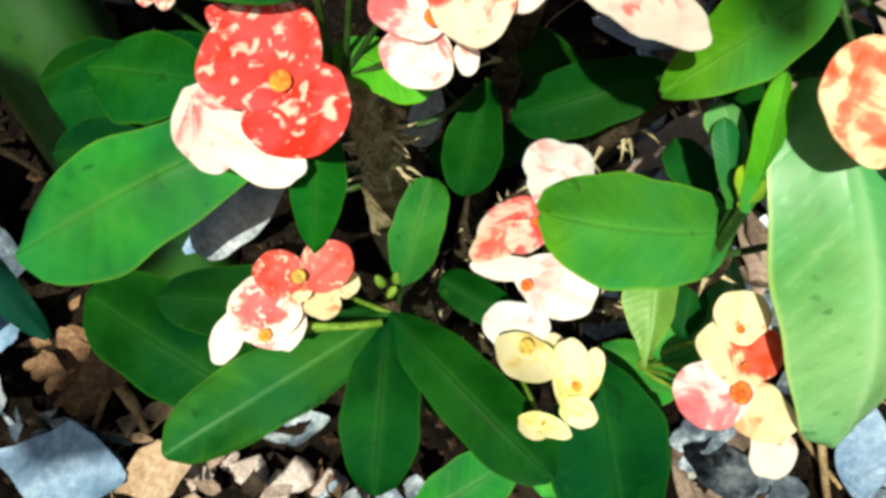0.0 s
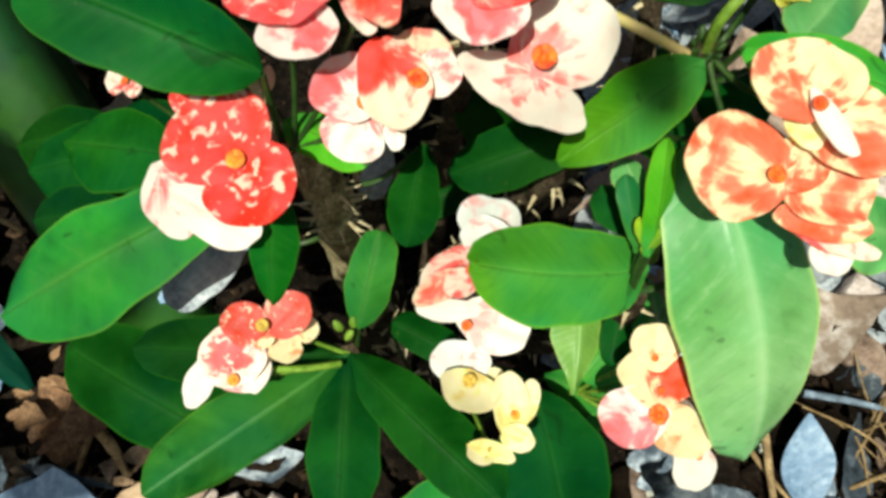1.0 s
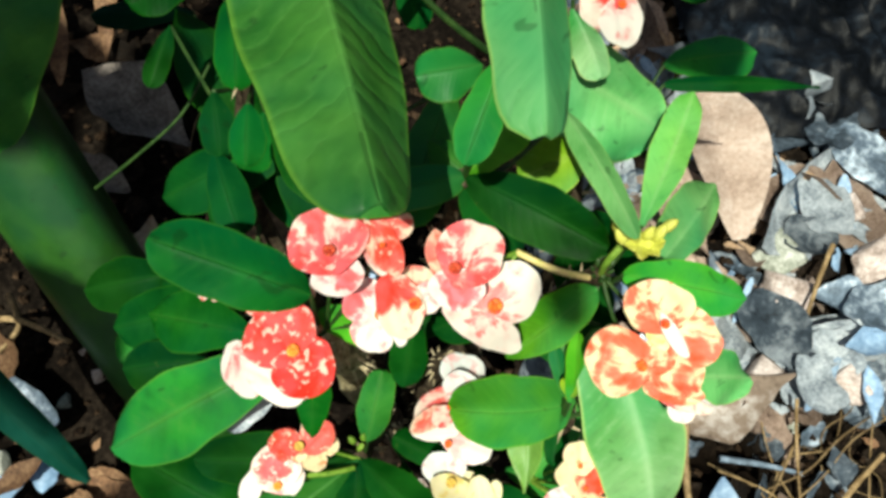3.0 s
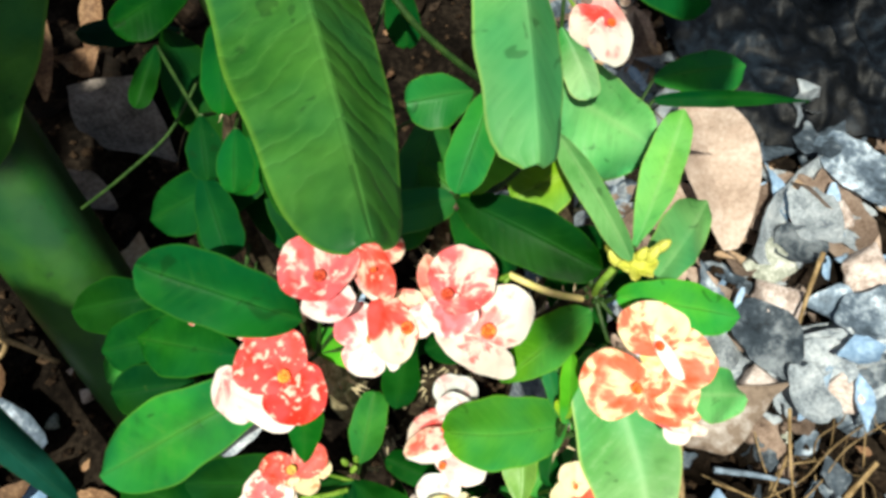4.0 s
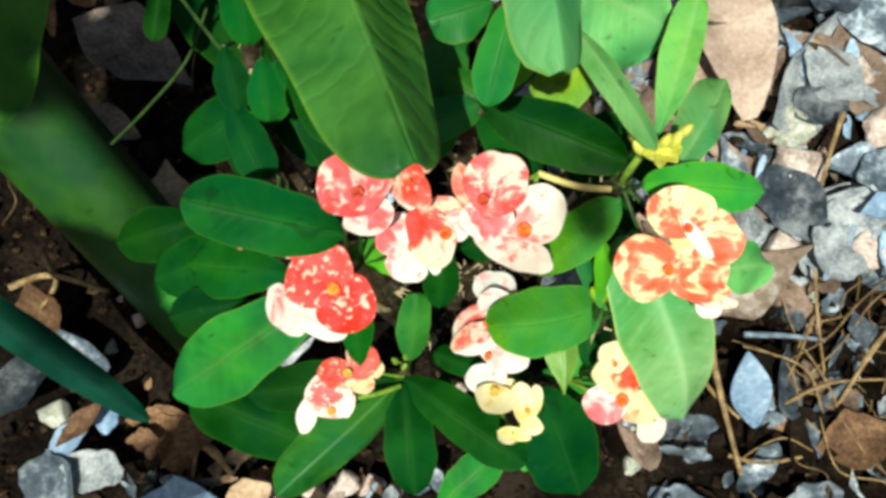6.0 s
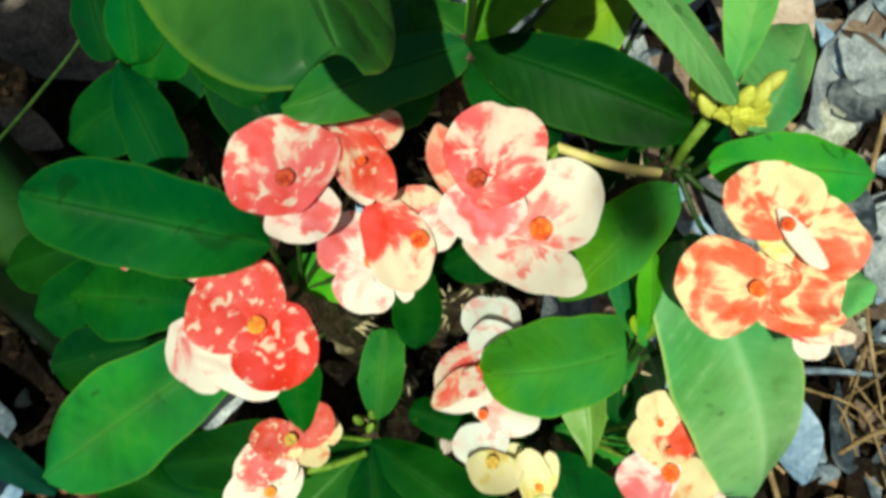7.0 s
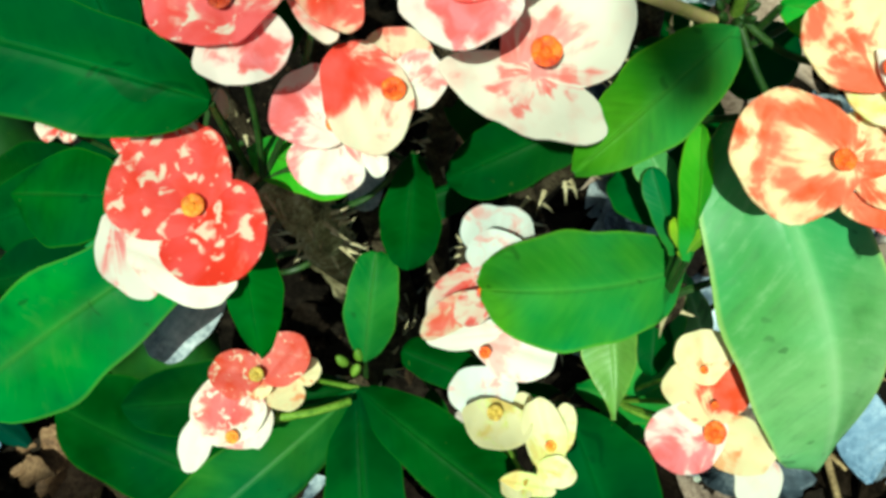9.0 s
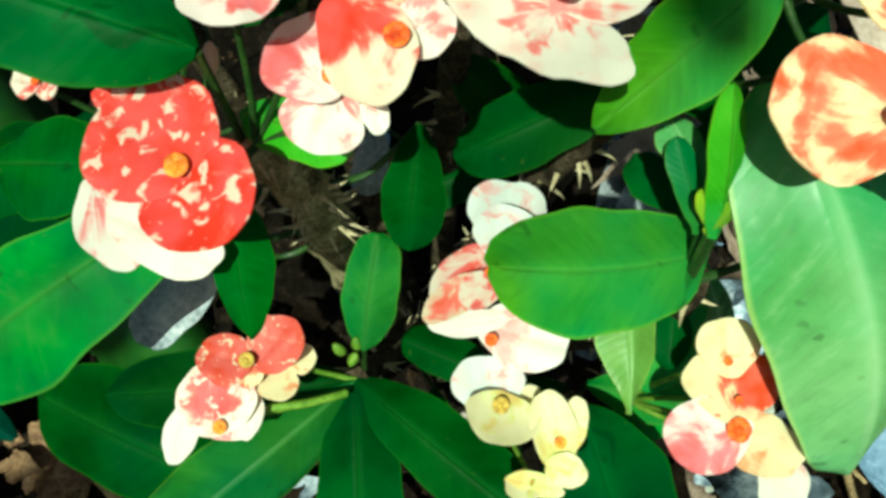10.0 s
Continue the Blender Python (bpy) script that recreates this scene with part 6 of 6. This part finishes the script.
dry_leaf((-0.1198, 0.0981, 0.0220), (-0.1202, 0.0834, 0.0200), 0.0085, DRY_BROWN_SHADE, "brown leaf darkened for shade in crumbled litter", curl=0.22)
dry_leaf((-0.0845, 0.0685, 0.0230), (-0.1018, 0.0743, 0.0240), 0.0099, DRY_BROWN, "brown dry leaf in crumbled litter", curl=0.69)
dry_leaf((-0.0507, 0.0724, 0.0230), (-0.0476, 0.0875, 0.0220), 0.0112, DRY_GREY, "grey scrap of dry leaf in litter", curl=0.69)
dry_leaf((-0.0462, 0.0890, 0.0240), (-0.0445, 0.0766, 0.0190), 0.0072, DRY_BROWN, "curled brown dry leaf in litter", curl=0.73)
dry_leaf((-0.1034, 0.1064, 0.0240), (-0.0977, 0.1148, 0.0290), 0.0085, DRY_BROWN, "brown dry leaf in crumbled litter", curl=0.77)
dry_leaf((-0.0592, 0.0757, 0.0240), (-0.0420, 0.0722, 0.0270), 0.0100, DRY_BROWN, "curled brown dry leaf in litter", curl=0.53)
dry_leaf((-0.1088, 0.0844, 0.0250), (-0.1247, 0.0891, 0.0320), 0.0106, DRY_ROSE, "rosy brown dry leaf in litter", curl=0.31)
dry_leaf((-0.0934, 0.0822, 0.0250), (-0.0936, 0.0947, 0.0290), 0.0110, DRY_BROWN_SHADE, "brown leaf darkened for shade in crumbled litter", curl=0.53)
dry_leaf((-0.0203, 0.0934, 0.0260), (-0.0176, 0.0751, 0.0350), 0.0121, DRY_GREY, "grey scrap of dry leaf in litter", curl=0.54)
dry_leaf((-0.0586, 0.0707, 0.0260), (-0.0624, 0.0796, 0.0340), 0.0059, DRY_BROWN_SHADE, "brown leaf darkened for shade in crumbled litter", curl=0.26)
stone((-0.1236, 0.0924, 0.0120), (0.0164, 0.0131, 0.0079), STONE_PINK, "small brownish stone among dry leaves", 67.3339)
stone((-0.1110, 0.1006, 0.0120), (0.0124, 0.0099, 0.0059), STONE_PINK, "small brownish stone among dry leaves", 82.4953)
stone((-0.0850, 0.0879, 0.0120), (0.0191, 0.0153, 0.0092), STONE_PINK, "small brownish stone among dry leaves", 46.5528)
stone((-0.0608, 0.0910, 0.0120), (0.0164, 0.0131, 0.0079), STONE_PINK, "small brownish stone among dry leaves", 39.8748)
stone((-0.0467, 0.0835, 0.0120), (0.0136, 0.0109, 0.0065), STONE_PINK, "small brownish stone among dry leaves", 64.702)
stone((-0.1422, 0.0894, 0.0120), (0.0136, 0.0109, 0.0065), STONE_PINK, "small brownish stone among dry leaves", 16.75)

# the rest of the litter, strewn at random
strew = random.Random(11)
KINDS = [(dry_leaf_mesh(0.042 + 0.007 * k, 0.028 + 0.006 * (k % 3), (DRY_BROWN, DRY_GREY, DRY_TAN, DRY_GREY, DRY_BROWN_SHADE, DRY_BLUE, DRY_ROSE)[k], 0.15 + 0.12 * (k % 4), 900 + k), lab)
         for k, lab in enumerate(("curled brown dry leaf on soil", "dark grey dry leaf on soil", "small tan dry leaf on soil",
                                  "slate-grey withered leaf on soil", "long brown leaf darkened for shade on soil", "bleached bluish dry leaf on soil", "rosy brown dry leaf on soil"))]
KINDS += [(scrap_mesh(0.032 + 0.008 * (k % 3), mat, 940 + k, 1.3 + 0.5 * (k % 3)), lab) for k, (mat, lab) in enumerate((
    (DRY_GREY, "torn slate-grey scrap of dead leaf"), (DRY_ROSE, "torn rosy brown scrap of dead leaf"), (DRY_BLEACHED, "torn bleached whitish scrap of leaf"), (DRY_BROWN_SHADE, "torn scrap of leaf darkened for shade"),
    (DRY_PALE, "torn pale tan scrap of leaf"), (DRY_GREY, "crumpled dark grey scrap of leaf"), (DRY_BROWN_SHADE, "crumpled black-brown scrap of leaf"), (DRY_GREY, "ragged grey leaf piece on soil")))]
joined = [[], [], []]
for k in range(2400):
    x, y = (strew.uniform(0.10, 0.62), strew.uniform(-0.05, 0.75)) if k % 4 else (strew.uniform(-0.50, 0.30), strew.uniform(-0.22, 0.75))
    if k >= 1500:
        x, y = strew.gauss(0.15, 0.75), strew.gauss(0.30, 0.75)
    # darker kinds on the left and near side stand in for shade
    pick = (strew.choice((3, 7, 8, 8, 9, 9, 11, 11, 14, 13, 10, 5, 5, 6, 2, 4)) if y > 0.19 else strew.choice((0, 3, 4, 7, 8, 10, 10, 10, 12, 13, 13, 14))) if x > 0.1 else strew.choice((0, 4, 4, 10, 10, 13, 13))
    me, lab = KINDS[pick]
    size = strew.uniform(0.4, 1.15) if k < 700 else strew.uniform(0.15, 0.6)
    m = Matrix.Translation((x, y, relief(x, y) + strew.uniform(0.002, 0.012))) @ pose(0, 0, 0, strew.gauss(0, 12), strew.gauss(0, 16), strew.uniform(0, 360)) @ Matrix.Diagonal((size, size, size, 1))
    if k < 210:
        thing("dry_leaf", m, lab, "dry leaf", "leaf litter", me)
    else:
        first = len(joined[0])
        joined[0] += [m @ v.co for v in me.vertices]
        joined[1] += [[first + i for i in q.vertices] for q in me.polygons]
        joined[2] += [pick] * len(me.polygons)
bed = bpy.data.meshes.new("litter_bed")
bed.from_pydata(joined[0], [], joined[1])
for mesh, _ in KINDS:
    bed.materials.append(mesh.materials[0])
bed.polygons.foreach_set("material_index", joined[2])
bed.polygons.foreach_set("use_smooth", [True] * len(joined[1]))
bed.set_sharp_from_angle(angle=radians(40))
thing("litter_bed", Matrix.Identity(4), "bed of grey, brown and bluish dry leaves covering soil", "leaf litter", "", bed, "stuff")
ROCKS = [(stone_mesh((0.022, 0.018, 0.013), (STONE, STONE_PINK, STONE)[k], 700 + k), lab) for k, lab in enumerate(("small grey pebble on soil", "small pinkish pebble on soil", "angular grey pebble on soil"))]
for k in range(80):
    x, y = strew.uniform(-0.45, 0.45), strew.uniform(-0.20, 0.30)
    me, lab = strew.choice(ROCKS)
    size = strew.uniform(0.3, 0.75)
    thing("pebble", Matrix.Translation((x, y, relief(x, y) + 0.003)) @ pose(0, 0, 0, 0, 0, strew.uniform(0, 360)) @ Matrix.Diagonal((size, size, size, 1)), lab, "pebble", "pebbles", me)
REEDS = [tube_mesh("straw", [(-0.045, 0, 0), (-0.01, 0.013 * (k - 1), 0.003), (0.02, 0.010 - 0.006 * k, 0.001), (0.05, 0.012 * (k - 1), 0)], [0.0004, 0.0006, 0.0005, 0.0003], STRAW, 6, 0.2, k)[0] for k in range(3)]
for k in range(105):
    x, y = (strew.uniform(0.20, 0.46), strew.uniform(-0.02, 0.19)) if k < 72 else (strew.uniform(-0.4, 0.5), strew.uniform(-0.2, 0.65))
    size = strew.uniform(0.5, 1.3)
    thing("straw", Matrix.Translation((x, y, relief(x, y) + strew.uniform(0.008, 0.016))) @ pose(0, 0, 0, strew.gauss(0, 4), strew.gauss(0, 6), strew.uniform(0, 360)) @ Matrix.Diagonal((size, size, size, 1)),
          "thin tan straw on dry leaves", "straw", "twigs and straw", strew.choice(REEDS))


def crumbs():
    """Crumbled litter and grit between the leaves."""
    bm = bmesh.new()
    uvs = []
    for _ in range(5200):
        x, y = strew.uniform(-0.45, 0.6), strew.uniform(-0.22, 0.7)
        s = strew.uniform(0.001, 0.0045)
        a = strew.uniform(0, 6.28)
        z = relief(x, y) + 0.001
        tilt = strew.uniform(-0.5, 0.5)
        vs = [bm.verts.new((x + s * strew.uniform(0.6, 1.3) * math.cos(a + q), y + s * strew.uniform(0.6, 1.3) * math.sin(a + q), z + s * (0.5 + tilt * math.cos(q)))) for q in (0, 1.9, 3.6, 5.0)]
        top = bm.verts.new((x, y, z + 1.2 * s))
        low = bm.verts.new((x, y, z - s))
        for i in range(4):
            bm.faces.new((vs[i], vs[(i + 1) % 4], top))
            bm.faces.new((vs[(i + 1) % 4], vs[i], low))
    return mesh_of("litter_crumbs", bm, CRUMB, False)


thing("litter_crumbs", Matrix.Identity(4), "brown crumbled leaf litter and grit over soil", "leaf litter", "", crumbs(), "stuff")


def film_mesh():
    """A crumpled sheet of thin dark plastic, folded in ridges."""
    bm = bmesh.new()
    g = []
    for i in range(71):
        line = []
        for j in range(71):
            x, y = -0.12 + 0.0034 * j, -0.09 + 0.0026 * i
            z = 0.030 * (0.5 - abs(noise.noise(Vector((x * 16, y * 11, 4.0))))) + 0.016 * (0.4 - abs(noise.noise(Vector((x * 36, y * 30, 9.0))))) + 0.004 * noise.noise(Vector((x * 80, y * 80, 2.0)))
            edge = min(1, 4 * min(i, 70 - i, j, 70 - j) / 70)
            line.append(bm.verts.new((x + 0.012 * noise.noise(Vector((y * 20, x * 9, 1))), y + 0.012 * noise.noise(Vector((x * 20, y * 9, 7))), z * (0.4 + 0.6 * edge) - 0.012 * (1 - edge))))
        g.append(line)
    for i in range(70):
        for j in range(70):
            bm.faces.new((g[i][j], g[i][j + 1], g[i + 1][j + 1], g[i + 1][j]))
    return mesh_of("plastic_film", bm, FILM)


thing("plastic_film", Matrix.Translation((0.3629, 0.4917, 0.0220)) @ Matrix.Rotation(radians(8), 4, "Z"), "crumpled sheet of dark plastic film lying on litter", "plastic film", "", film_mesh())


added_shade_tree()
